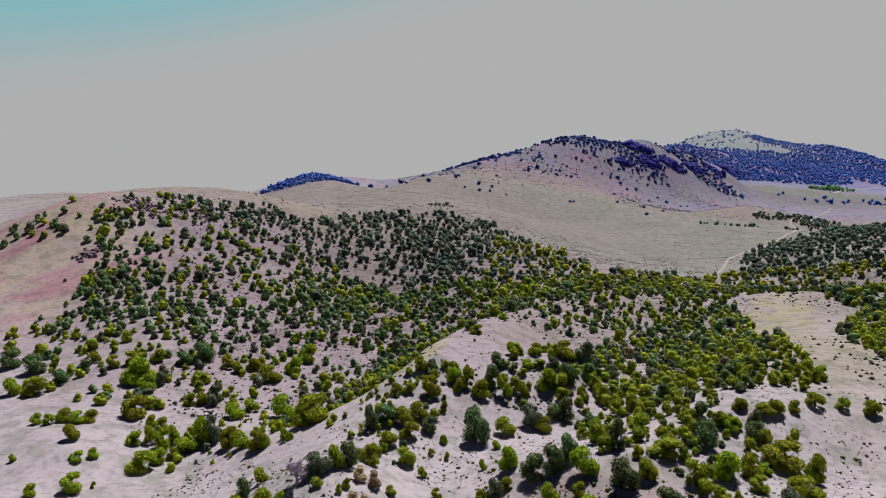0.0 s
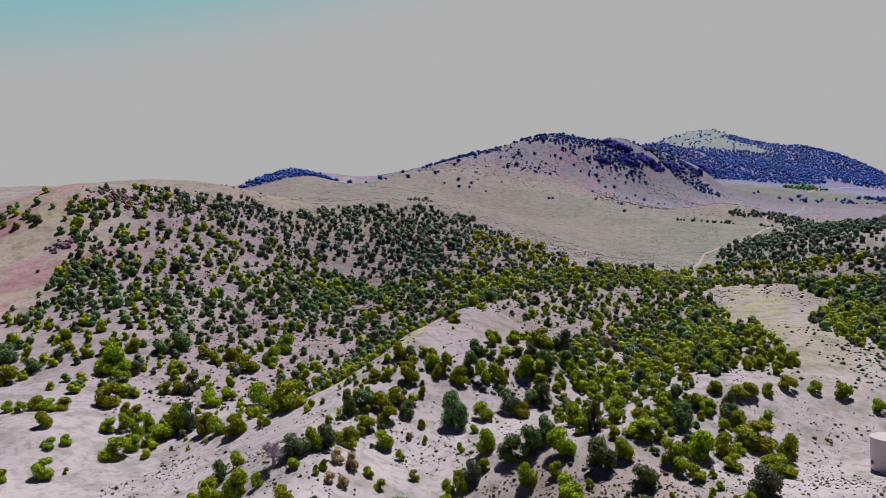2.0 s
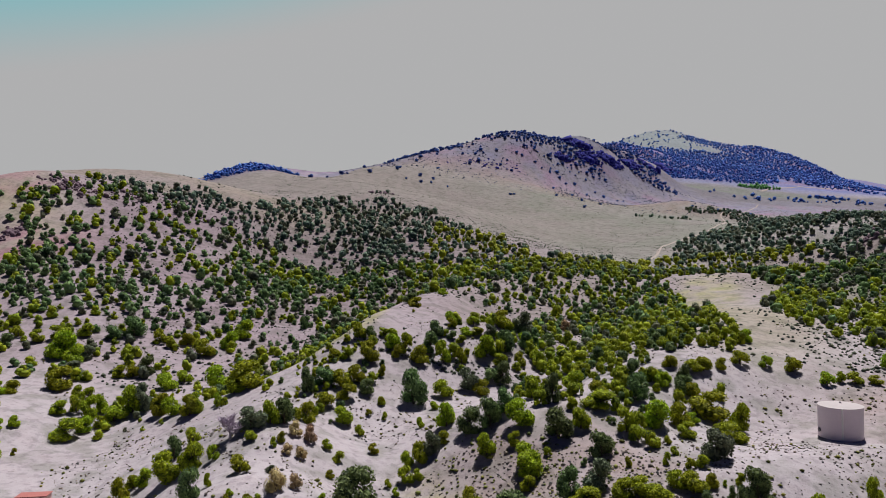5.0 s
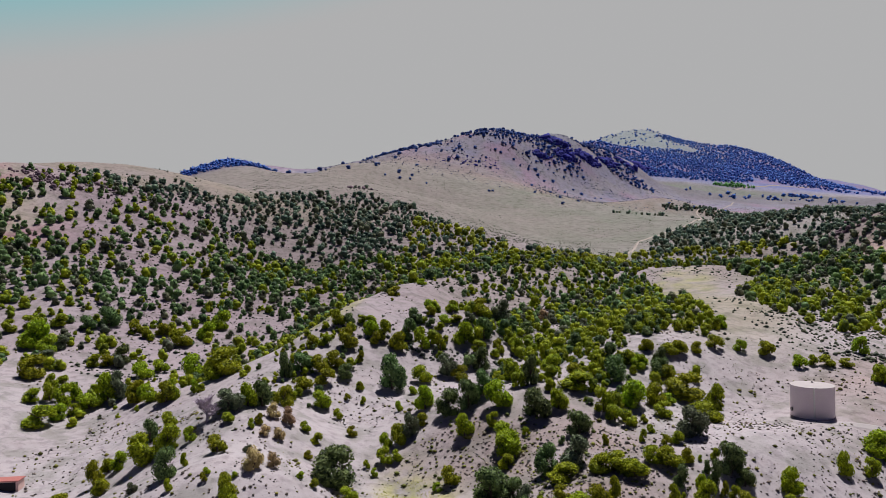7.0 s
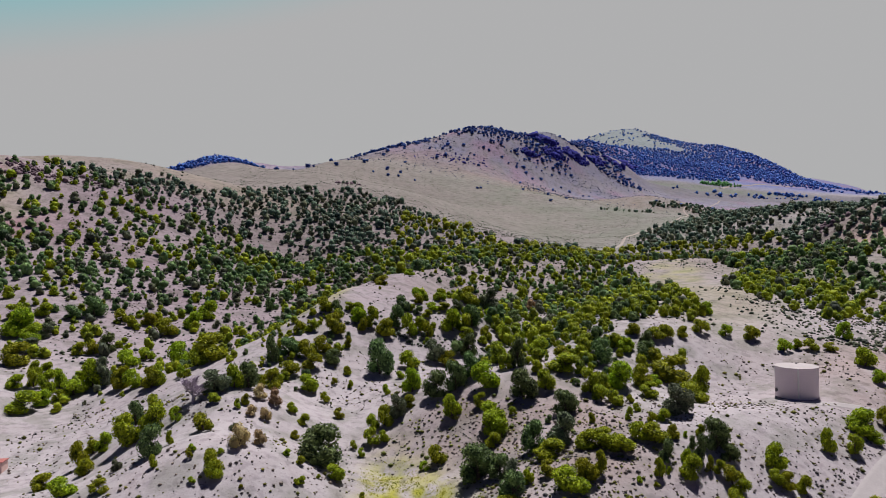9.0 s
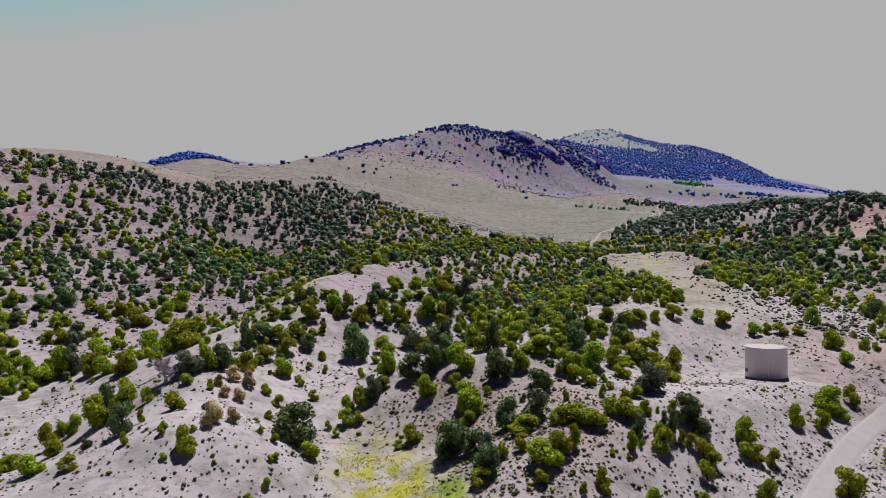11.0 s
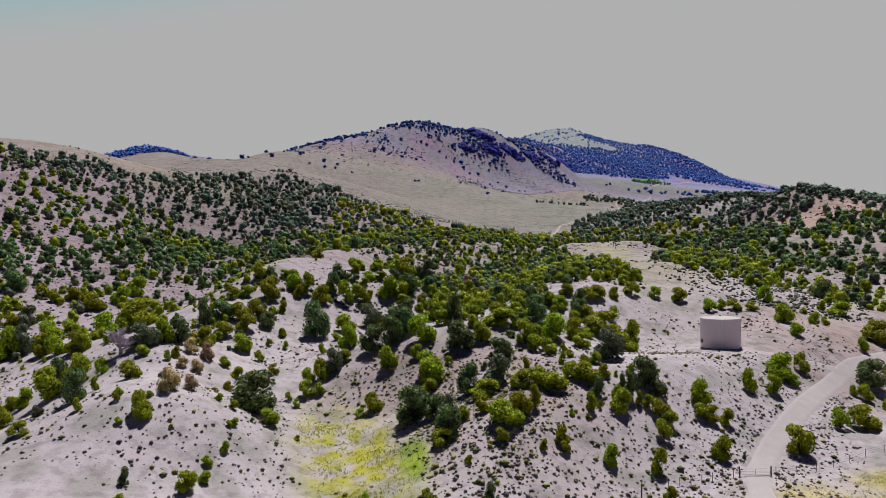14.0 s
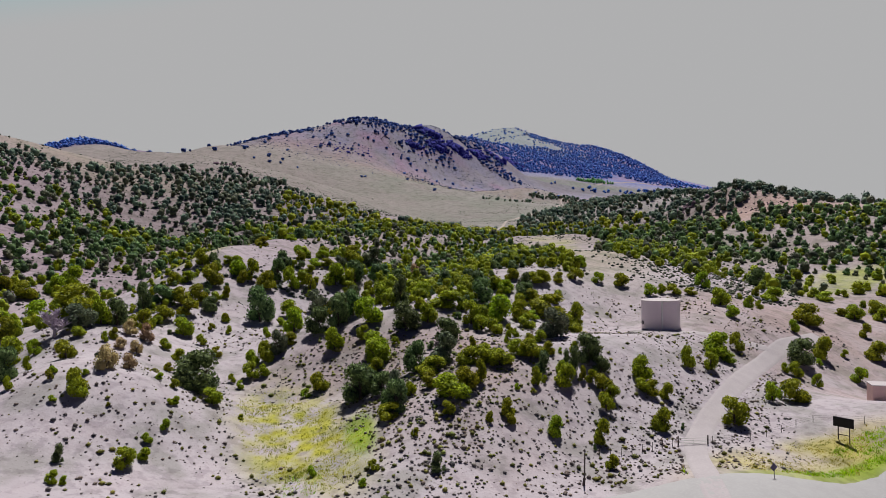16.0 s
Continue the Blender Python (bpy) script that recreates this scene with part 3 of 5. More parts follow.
OLIVE += [
    (35.0, 145.9, 3.9, 4.2), (-34.2, 146.8, 1.8, 1.7), (-23.0, 147.2, 1.2, 1.0), (42.3, 147.4, 3.8, 3.4),
    (-36.9, 147.5, 1.4, 1.3), (38.9, 148.5, 1.3, 3.0), (-28.3, 148.8, 3.5, 3.0), (40.5, 148.8, 2.2, 2.5),
    (35.0, 149.4, 2.0, 2.3), (23.6, 149.5, 4.9, 3.3), (-84.9, 150.0, 3.9, 3.2), (52.9, 150.4, 3.0, 3.1),
    (55.8, 150.6, 2.8, 3.2), (51.1, 150.8, 3.0, 2.6), (11.1, 150.9, 5.4, 3.3), (-53.9, 151.1, 4.0, 3.5),
    (21.1, 151.3, 4.8, 3.6), (17.9, 152.0, 4.3, 3.4), (-78.5, 153.3, 3.5, 3.3), (30.5, 153.4, 4.9, 3.7),
    (27.8, 154.5, 3.8, 3.2), (52.3, 154.5, 3.8, 4.6), (34.1, 155.4, 2.3, 2.6), (36.7, 156.2, 0.9, 1.2),
]
OLIVE += [
    (39.7, 157.2, 1.9, 2.4), (86.7, 158.8, 5.4, 4.7), (81.8, 158.9, 3.3, 4.2), (-73.6, 159.8, 5.8, 6.6),
    (-83.6, 160.0, 3.3, 5.5), (-68.3, 160.4, 5.0, 5.8), (-63.6, 160.5, 2.5, 3.2), (-13.2, 161.6, 2.0, 1.8),
    (32.0, 162.3, 2.1, 2.2), (-10.6, 162.7, 3.6, 3.8), (0.6, 163.1, 3.4, 2.9), (34.3, 163.1, 2.6, 2.5),
    (-40.0, 163.9, 1.8, 1.7), (-80.6, 164.2, 3.5, 4.1), (20.5, 164.8, 1.4, 2.2), (27.9, 164.9, 1.7, 2.7),
    (66.4, 165.0, 3.1, 4.6), (-52.3, 165.0, 1.5, 2.1), (-57.6, 165.6, 3.0, 2.1), (-84.3, 166.3, 3.0, 3.1),
    (0.9, 167.0, 5.3, 5.1), (72.8, 167.5, 3.4, 4.2), (-26.9, 167.6, 1.6, 1.8), (-51.5, 167.6, 1.8, 2.3),
]
OLIVE += [
    (-28.9, 169.9, 1.6, 1.9), (0.6, 170.3, 5.6, 5.3), (30.6, 170.6, 1.7, 1.8), (-40.1, 171.7, 2.6, 2.4),
    (-25.5, 172.6, 3.6, 3.6), (-23.0, 173.2, 2.2, 2.6), (-43.4, 174.3, 2.4, 2.3), (-56.4, 174.4, 4.0, 5.4),
    (81.1, 175.6, 3.1, 2.3), (103.2, 176.8, 2.4, 3.2), (-8.3, 176.8, 4.1, 5.0), (-138.2, 177.0, 3.4, 3.1),
    (79.4, 177.4, 6.5, 5.5), (30.6, 177.6, 1.8, 1.9), (-2.1, 177.8, 2.8, 3.3), (24.5, 178.0, 4.4, 3.7),
    (-26.2, 178.3, 3.1, 3.5), (-23.5, 179.1, 3.4, 4.8), (99.9, 179.8, 3.5, 3.8), (97.5, 180.5, 1.9, 2.4),
    (-77.9, 181.6, 4.0, 3.9), (22.6, 181.9, 4.7, 5.7), (-130.4, 182.0, 5.5, 4.9), (12.6, 182.2, 4.4, 4.8),
]
OLIVE += [
    (-34.9, 183.1, 2.5, 2.4), (36.1, 183.7, 4.3, 3.5), (87.5, 184.0, 3.5, 4.6), (-0.8, 184.5, 6.6, 6.2),
    (-19.1, 185.4, 3.5, 3.0), (-127.3, 186.0, 1.5, 1.8), (46.1, 186.1, 6.9, 4.5), (29.9, 186.4, 6.2, 6.4),
    (120.8, 186.9, 4.0, 4.0), (-52.5, 188.6, 5.1, 5.1), (112.6, 190.3, 2.0, 2.0), (35.6, 190.3, 4.7, 5.2),
    (-156.1, 191.0, 1.9, 2.2), (18.1, 192.7, 8.3, 4.3), (-40.6, 193.7, 2.4, 2.7), (-18.9, 193.7, 4.5, 6.1),
    (39.7, 194.1, 3.1, 2.4), (-139.1, 194.9, 4.1, 2.8), (116.5, 194.9, 5.0, 5.9), (-45.6, 197.0, 5.0, 4.5),
    (51.5, 198.3, 4.5, 6.7), (-136.7, 198.4, 2.9, 2.9), (125.3, 199.1, 2.1, 2.1), (-26.3, 199.5, 2.0, 2.7),
]
OLIVE += [
    (2.0, 200.2, 4.9, 5.9), (135.6, 200.3, 5.3, 5.2), (45.3, 200.3, 9.4, 6.4), (18.3, 201.2, 4.9, 3.7),
    (-124.3, 202.2, 8.8, 5.8), (-51.8, 202.4, 5.1, 4.0), (-147.8, 203.6, 4.9, 4.6), (96.6, 203.7, 3.4, 3.4),
    (-40.7, 205.1, 1.8, 1.9), (-36.5, 205.2, 1.5, 2.2), (115.1, 205.4, 2.8, 3.7), (42.0, 207.2, 4.6, 3.8),
    (-122.7, 208.2, 4.3, 4.6), (35.5, 208.9, 3.8, 3.8), (-92.5, 209.6, 5.7, 6.1), (-47.8, 209.6, 5.6, 4.2),
    (-90.9, 210.2, 3.7, 6.1), (36.4, 210.5, 3.4, 3.1), (13.3, 210.8, 6.1, 4.7), (-38.7, 212.1, 1.9, 2.3),
    (-120.4, 212.2, 3.6, 3.4), (-38.8, 212.2, 2.2, 2.3), (-99.8, 213.5, 5.2, 5.4), (-134.0, 213.6, 4.9, 3.9),
]
OLIVE += [
    (-86.0, 213.6, 2.4, 3.5), (-168.2, 214.0, 3.5, 3.5), (-164.1, 214.3, 3.5, 3.5), (-50.6, 214.5, 5.4, 4.9),
    (-24.6, 214.8, 2.5, 2.3), (143.1, 215.4, 3.3, 4.3), (-104.2, 215.7, 5.3, 6.4), (99.4, 216.0, 5.5, 5.2),
    (-126.2, 216.2, 5.2, 6.5), (-118.7, 216.3, 7.3, 4.7), (-131.1, 217.2, 4.5, 5.5), (-156.4, 217.4, 5.3, 3.9),
    (127.0, 217.7, 8.3, 6.3), (-161.5, 217.8, 5.0, 4.3), (-47.1, 219.4, 4.9, 5.0), (-125.2, 220.0, 4.1, 5.8),
    (39.8, 220.1, 4.1, 3.4), (45.9, 220.1, 5.0, 3.4), (110.2, 220.1, 3.0, 3.7), (-83.8, 220.1, 5.2, 5.3),
    (-153.9, 220.2, 5.4, 3.9), (-115.4, 220.8, 6.3, 8.6), (48.9, 222.0, 4.9, 3.9), (-80.9, 223.3, 10.4, 8.0),
]
OLIVE += [
    (115.3, 223.7, 2.4, 2.7), (54.6, 225.4, 3.3, 3.3), (-132.7, 225.6, 4.3, 4.4), (-23.3, 226.3, 5.6, 5.1),
    (-41.4, 226.7, 2.3, 3.5), (-137.2, 227.0, 3.2, 3.7), (83.1, 227.3, 4.1, 3.7), (91.3, 229.0, 4.5, 3.4),
    (87.4, 229.1, 2.7, 3.1), (-145.4, 230.7, 8.1, 7.3), (97.2, 230.8, 4.2, 2.4), (-56.8, 230.9, 3.8, 3.6),
    (-53.1, 231.1, 4.1, 3.5), (61.3, 231.5, 5.2, 4.1), (-46.5, 232.3, 6.2, 6.4), (152.4, 232.9, 5.4, 5.0),
    (-12.6, 232.9, 5.1, 4.4), (76.1, 233.0, 4.9, 4.2), (69.0, 233.3, 3.8, 3.5), (-198.6, 237.7, 6.0, 6.0),
    (-190.4, 238.7, 7.9, 6.7), (-39.2, 239.5, 3.2, 4.0), (118.1, 240.3, 1.8, 2.2), (-32.3, 241.2, 5.7, 5.5),
]
OLIVE += [
    (166.5, 241.9, 5.6, 4.9), (-37.3, 243.6, 4.7, 6.7), (-41.3, 243.8, 4.7, 4.8), (-51.9, 244.1, 4.4, 5.2),
    (-25.2, 244.6, 5.4, 7.4), (-117.8, 244.9, 7.3, 5.2), (-19.5, 246.6, 4.0, 5.6), (133.5, 247.3, 7.6, 4.9),
    (-42.4, 247.3, 4.4, 4.5), (109.0, 247.5, 4.9, 5.6), (-45.2, 248.9, 3.3, 2.7), (-136.4, 249.0, 4.7, 4.4),
    (-132.9, 251.3, 5.1, 4.4), (-103.1, 252.2, 8.1, 8.3), (-7.6, 252.7, 5.2, 4.2), (-12.3, 254.5, 7.1, 7.3),
    (-116.1, 254.8, 6.2, 4.3), (-157.1, 255.1, 6.7, 5.8), (70.4, 256.6, 3.8, 4.2), (-1.2, 256.8, 3.8, 4.8),
    (-20.6, 257.8, 3.4, 2.7), (-163.8, 259.0, 10.3, 9.4), (-166.5, 262.0, 5.5, 6.4), (4.1, 262.8, 4.2, 4.4),
]
OLIVE += [
    (-19.5, 263.3, 4.6, 2.8), (-15.7, 265.0, 4.7, 2.8), (-180.6, 268.4, 5.3, 4.8), (-24.8, 268.8, 3.5, 3.5),
    (-190.5, 271.7, 4.9, 4.5), (-175.0, 272.8, 6.7, 5.3), (-25.7, 273.3, 4.4, 4.6), (-17.4, 273.8, 4.4, 3.2),
    (1.1, 276.5, 5.7, 3.8), (-17.9, 276.9, 4.9, 3.8), (-6.9, 277.1, 6.5, 4.9), (-167.7, 278.6, 5.9, 5.0),
    (-7.4, 280.2, 6.6, 5.9), (-40.3, 281.7, 1.2, 1.2), (-123.0, 285.1, 8.1, 6.7), (-137.3, 285.8, 4.5, 4.5),
    (-142.6, 288.9, 6.0, 5.5), (-133.3, 292.5, 6.0, 5.1), (-42.0, 298.4, 5.6, 3.9), (-118.8, 299.0, 7.0, 7.0),
    (169.0, 302.7, 4.7, 3.8), (-119.1, 315.2, 8.4, 7.9), (-35.4, 334.1, 4.4, 2.9),
]
OLIVE += [(130.3, 252.3, 2.9, 3.4), (159.2, 257.9, 6.3, 3.6), (162.0, 233.7, 5.1, 4.2), (150.8, 237.0, 3.8, 2.5), (177.3, 305.3, 5.8, 4.8)]
DARK = []
DARK += [
    (3.8, 137.4, 4.7, 5.6), (-59.6, 141.7, 4.2, 5.7), (1.8, 149.6, 4.5, 4.5), (-2.2, 151.8, 7.3, 6.9),
    (43.5, 152.4, 3.4, 3.5), (-32.0, 154.0, 8.7, 7.9), (41.8, 154.7, 5.0, 5.9), (8.4, 155.9, 4.5, 6.2),
    (15.8, 170.8, 5.6, 5.3), (-78.0, 172.4, 3.6, 5.7), (-54.0, 176.9, 4.8, 6.2), (7.5, 179.4, 6.1, 6.6),
    (-12.4, 185.9, 5.3, 6.3), (-8.0, 186.1, 5.3, 7.1), (106.5, 188.0, 7.0, 6.8), (-4.5, 190.2, 4.9, 6.5),
    (7.0, 194.7, 3.9, 7.5), (28.0, 200.0, 5.5, 6.7), (40.7, 207.9, 5.3, 4.9), (-58.2, 207.9, 3.9, 7.3),
    (41.2, 210.0, 4.0, 6.7), (-55.1, 213.1, 6.0, 5.2), (-43.3, 215.3, 4.5, 4.3), (-30.6, 217.3, 7.3, 10.2),
]
DARK += [
    (-6.5, 243.1, 6.0, 7.3), (-48.4, 244.5, 3.6, 4.5), (-29.8, 248.2, 5.1, 7.1), (-189.5, 250.2, 6.2, 5.4),
    (-131.0, 256.7, 6.0, 6.2), (-207.6, 258.7, 8.7, 7.4), (-6.0, 261.2, 6.5, 7.9), (-187.7, 261.5, 5.6, 5.2),
    (-221.2, 262.7, 8.0, 7.5), (145.0, 277.8, 6.4, 7.3), (-158.0, 281.0, 5.9, 5.4), (9.1, 285.1, 5.9, 4.8),
    (-153.2, 287.6, 8.3, 8.3), (-45.0, 305.9, 5.5, 4.2), (-100.4, 339.7, 2.9, 6.4),
]
GREY = []
GREY += [
    (4.2, 139.8, 3.4, 6.2), (-65.1, 140.2, 1.8, 2.1), (-48.0, 151.4, 1.8, 1.6), (13.8, 156.5, 5.4, 6.2),
    (38.2, 167.3, 6.1, 6.5), (-59.2, 170.3, 5.8, 5.1), (-21.1, 181.5, 4.2, 5.7), (-112.3, 221.3, 5.5, 8.5),
    (-16.5, 234.3, 5.8, 7.0), (-150.8, 244.2, 7.5, 4.8), (-155.8, 261.0, 5.9, 5.1), (-11.3, 266.2, 4.3, 4.8),
    (-0.2, 282.6, 6.2, 8.5),
]
CONE = []
CONE += [
    (9.1, 119.0, 2.1, 2.9), (-42.8, 121.5, 1.6, 2.6), (35.7, 131.5, 0.7, 1.1), (54.7, 141.0, 0.8, 1.2),
    (31.5, 148.4, 2.8, 4.2), (37.7, 149.8, 2.7, 5.5), (37.0, 152.9, 1.6, 2.6),
]
DRY = []
DRY += [
    (-44.2, 143.7, 3.9, 4.4), (-41.7, 147.0, 2.4, 2.9), (-49.2, 164.5, 2.5, 2.3), (-46.4, 165.2, 2.5, 2.8),
    (-50.0, 172.6, 3.1, 3.5), (-46.8, 173.4, 3.4, 4.0), (17.8, 329.3, 4.4, 5.0),
]

# ---- woods ----
# x, y, two half-widths, turn, trees per 100 square metres, crown width
WOODS = [
    (-205, 420, 85, 110, 0.35, 2.16, 4.0), (-165, 300, 60, 60, 0.3, 2.37, 3.4), (-225, 330, 45, 55, 0.3, 2.37, 3.6), (-250, 360, 14, 16, 0.0, 4.32, 4.2),
    (-140, 520, 60, 130, 0.12, 2.66, 4.5), (-65, 545, 62, 125, 0.45, 2.98, 4.3), (-35, 420, 52, 75, 0.0, 3.68, 3.4), (-115, 400, 45, 70, 0.2, 3.03, 3.8),
    (-235, 510, 60, 40, 0.3, 1.08, 3.8), (30, 430, 45, 80, 0.1, 3.88, 3.4), (22, 270, 24, 100, -0.08, 5.0, 3.6), (52, 350, 24, 80, -0.15, 4.8, 3.6),
]
WOODS += [
    (128, 335, 24, 62, -0.25, 4.92, 3.4), (180, 470, 50, 70, -0.3, 3.06, 4.3), (165, 400, 34, 45, -0.2, 2.22, 3.4), (60, 500, 40, 60, 0.0, 3.23, 4.0),
    (235, 520, 65, 100, -0.25, 2.69, 4.5), (300, 560, 55, 110, -0.2, 2.88, 4.5), (100, 510, 34, 50, 0.0, 2.88, 4.0), (290, 420, 50, 55, 0.3, 2.22, 4.0),
    (150, 575, 65, 34, 0.2, 2.88, 4.3), (180, 310, 60, 45, 0.5, 2.0, 3.6), (240, 380, 65, 60, 0.3, 2.58, 3.8), (350, 480, 60, 75, 0.3, 2.16, 4.7),
]
WOODS += [
    (290, 330, 70, 55, 0.4, 2.34, 3.8), (205, 265, 45, 25, 0.5, 0.9, 3.0), (195, 690, 50, 130, -0.35, 2.69, 4.5), (270, 620, 60, 120, -0.3, 2.69, 4.7),
    (330, 880, 65, 130, -0.4, 1.98, 4.9), (-80, 290, 66, 12, 1.32, 6.9, 3.0), (-56, 225, 9, 36, 0.15, 4.8, 2.4), (-98, 225, 24, 26, -0.5, 4.2, 2.8),
    (200, 1028, 44, 5, 0.1, 3.6, 4.3), (283, 1188, 34, 14, 0.3, 2.69, 5.0), (300, 1080, 30, 30, 0.0, 0.3, 4.5), (-300, 380, 60, 60, 0.3, 0.22, 4.5),
]
WOODS += [(-313, 394, 14, 8, 0.2, 3.78, 4.6), (-285, 415, 12, 14, 0.2, 3.24, 4.2), (-142, 722, 16, 6, 0.2, 1.15, 3.6), (345, 1165, 32, 60, 0.2, 3.4, 4.4)]
WOODS += [(-318, 360, 40, 60, 0.5, 0.25, 3.4), (-50, 215, 10, 26, -0.2, 5.0, 3.2), (56, 256, 18, 14, 0.0, 5.0, 3.4), (69, 330, 9, 32, -0.15, 4.5, 3.4), (28, 222, 22, 32, 0.0, 4.5, 3.8), (-5, 262, 24, 26, 0.0, 3.2, 3.6), (60, 285, 13, 45, -0.1, 5.0, 3.4), (112, 318, 12, 40, -0.2, 4.0, 3.4), (-86, 300, 55, 16, 1.4, 3.0, 3.0)]
WOODS += [(-75, 253, 32, 5.5, 0.92, 10.0, 3.2), (-61, 229, 20, 6, 0.85, 7.0, 2.8), (-70, 292, 5.5, 26, -0.35, 6.0, 3.2)]
MIDDLE_WOODS = [
    (5, 1445, 60, 14, 0.5, 2.174, 6.8), (-150, 1355, 60, 12, 0.35, 1.739, 6.5),
    (0, 1500, 110, 40, 0.2, 2.783, 6.8), (20, 1470, 150, 70, 0.2, 0.391, 6.8), (-20, 1380, 220, 80, 0.2, 0.113, 6.2), (-190, 1370, 70, 18, 0.35, 2.783, 6.2),
    (110, 1500, 60, 40, -0.3, 1.113, 7.4), (230, 1630, 100, 50, -0.3, 1.53, 7.4), (-330, 1230, 40, 20, 0.3, 0.974, 6.2), (40, 1200, 300, 160, 0.0, 0.01, 6.5),
    (-250, 1090, 150, 90, 0.3, 0.052, 6.5),
]
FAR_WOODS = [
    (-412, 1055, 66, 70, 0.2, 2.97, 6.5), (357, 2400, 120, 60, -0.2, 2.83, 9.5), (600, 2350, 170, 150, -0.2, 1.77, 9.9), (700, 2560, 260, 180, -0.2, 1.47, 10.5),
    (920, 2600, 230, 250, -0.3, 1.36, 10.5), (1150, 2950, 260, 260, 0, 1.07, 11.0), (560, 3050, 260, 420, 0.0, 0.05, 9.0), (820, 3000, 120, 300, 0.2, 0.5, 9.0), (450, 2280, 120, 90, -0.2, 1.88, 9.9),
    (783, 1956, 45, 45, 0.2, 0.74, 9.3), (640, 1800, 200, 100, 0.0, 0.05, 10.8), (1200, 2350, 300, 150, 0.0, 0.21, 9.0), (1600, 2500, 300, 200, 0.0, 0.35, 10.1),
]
# openings among the trees: x, y, two half-widths, turn
CLEARINGS = [
    (-34, 298, 17, 22, 0.3), (87, 385, 8, 55, -0.28), (-283, 345, 26, 50, 0.55), (-150, 208, 22, 12, 0.5), (84, 292, 7, 30, -0.1),
    (-124, 240, 18, 10, 0.3), (290, 486, 66, 27, 0.1), (228, 378, 12, 9, 0.3), (-8, 405, 9, 14, 0.0), (28, 430, 9, 8, 0.0), (-30, 232, 9, 12, 0.0),
    (-52, 268, 4.0, 20, 0.0), (-68, 239, 22, 4.0, 0.72), (73, 195, 17, 15, 0.0), (50, 222, 14, 9, 0.6), (-300, 540, 60, 30, 0.3), (-110, 330, 14, 8, 0.6), (185, 288, 20, 6, 0.5),
]
CLEARINGS += [(-209, 492, 10, 8, 0.0), (-156, 490, 8, 14, 0.0), (-108, 406, 9, 12, 0.0), (-86, 494, 8, 10, 0.0), (-250, 437, 9, 9, 0.0), (-185, 440, 9, 8, 0.0), (-140, 350, 12, 8, 0.3), (207, 425, 9, 9, 0.0)]


def in_ellipse(x, y, cx, cy, rx, ry, turn):
    c, s = math.cos(turn), math.sin(turn)
    u, v = ((x - cx) * c + (y - cy) * s) / rx, (-(x - cx) * s + (y - cy) * c) / ry
    return u * u + v * v


def scatter(woods, taken, seed):
    """Places of trees in the woods: x, y, width, height; none in a clearing or on another tree."""
    r = random.Random(seed)
    cells, found = {}, []

    def free(x, y, w):
        kx, ky = int(x // 8), int(y // 8)
        for i in (-1, 0, 1):
            for j in (-1, 0, 1):
                for a, b, c in cells.get((kx + i, ky + j), ()):
                    if math.hypot(a - x, b - y) < 0.33 * (w + c):
                        return False
        return True

    def put(x, y, w):
        cells.setdefault((int(x // 8), int(y // 8)), []).append((x, y, w))
    for t in taken:
        put(t[0], t[1], t[2])
    for cx, cy, rx, ry, turn, dense, width in woods:
        for _ in range(int(math.pi * rx * ry * dense / 100 * 1.25)):
            a, q = r.uniform(0, math.tau), math.sqrt(r.random()) * 1.08
            u, v = q * rx * math.cos(a), q * ry * math.sin(a)
            c, s = math.cos(turn), math.sin(turn)
            x, y = cx + u * c - v * s, cy + u * s + v * c
            near = y < 240 and -115 < x < 78       # here the larger trees are set one by one
            if near and r.random() < 0.28 or q > 0.8 and r.random() < (q - 0.8) * 2.2:
                continue
            if any(in_ellipse(x, y, *k) < 1 and r.random() < 0.93 for k in CLEARINGS):
                continue
            w = (0.72 if near else 1.0) * width * min(1.5, max(0.45, r.lognormvariate(-0.05, 0.30)))
            if free(x, y, w):
                put(x, y, w)
                found.append((x, y, w, w * r.uniform(0.78, 1.15)))
    return found


def plant(models, places, seed):
    r = random.Random(seed)
    for x, y, w, h in places:
        copy_thing(r.choice(models), stand(r.uniform(0.85, 1.0), x, y, w * 1.0, h * 0.95, r.uniform(0, math.tau)))


def woodland(name, places, templates, material, label, seed, squat=1.0, wide=0.95):
    """Many trees as one mesh of real crowns and trunks."""
    r = np.random.default_rng(seed)
    if not places:
        return
    p = np.array(places)
    z = ground_z(p[:, 0], p[:, 1])
    V, T, n = [], [], 0
    for (x, y, w, h), zz in zip(places, z):
        v, t = templates[r.integers(len(templates))]
        a = r.uniform(0, math.tau)
        c, s = math.cos(a), math.sin(a)
        q = np.empty_like(v)
        q[:, 0], q[:, 1], q[:, 2] = (v[:, 0] * c - v[:, 1] * s) * w * wide + x, (v[:, 0] * s + v[:, 1] * c) * w * wide + y, v[:, 2] * h * squat + zz - 0.05
        V.append(q)
        T.append(t + n)
        n += len(v)
    ob = new(name, tri_mesh(name, np.vstack(V), np.vstack(T), material))
    return tagged(ob, label, "woodland", kind="stuff")


olive_models = [tree_model("round", M_LEAF, 11 + k, "rounded olive-green juniper on pale sandy soil") for k in range(3)]
olive_models += [tree_model("low", M_LEAF, 21 + k, "low spreading olive-green juniper on pale sandy soil") for k in range(2)]
dark_models = [tree_model("round", M_LEAF_DARK, 31 + k, "tall dense dark green juniper on the slope", 1600, 0.050) for k in range(2)]
grey_models = [tree_model("round", M_LEAF_GREY, 36, "bushy grey-green juniper on the slope", 1600, 0.050)]
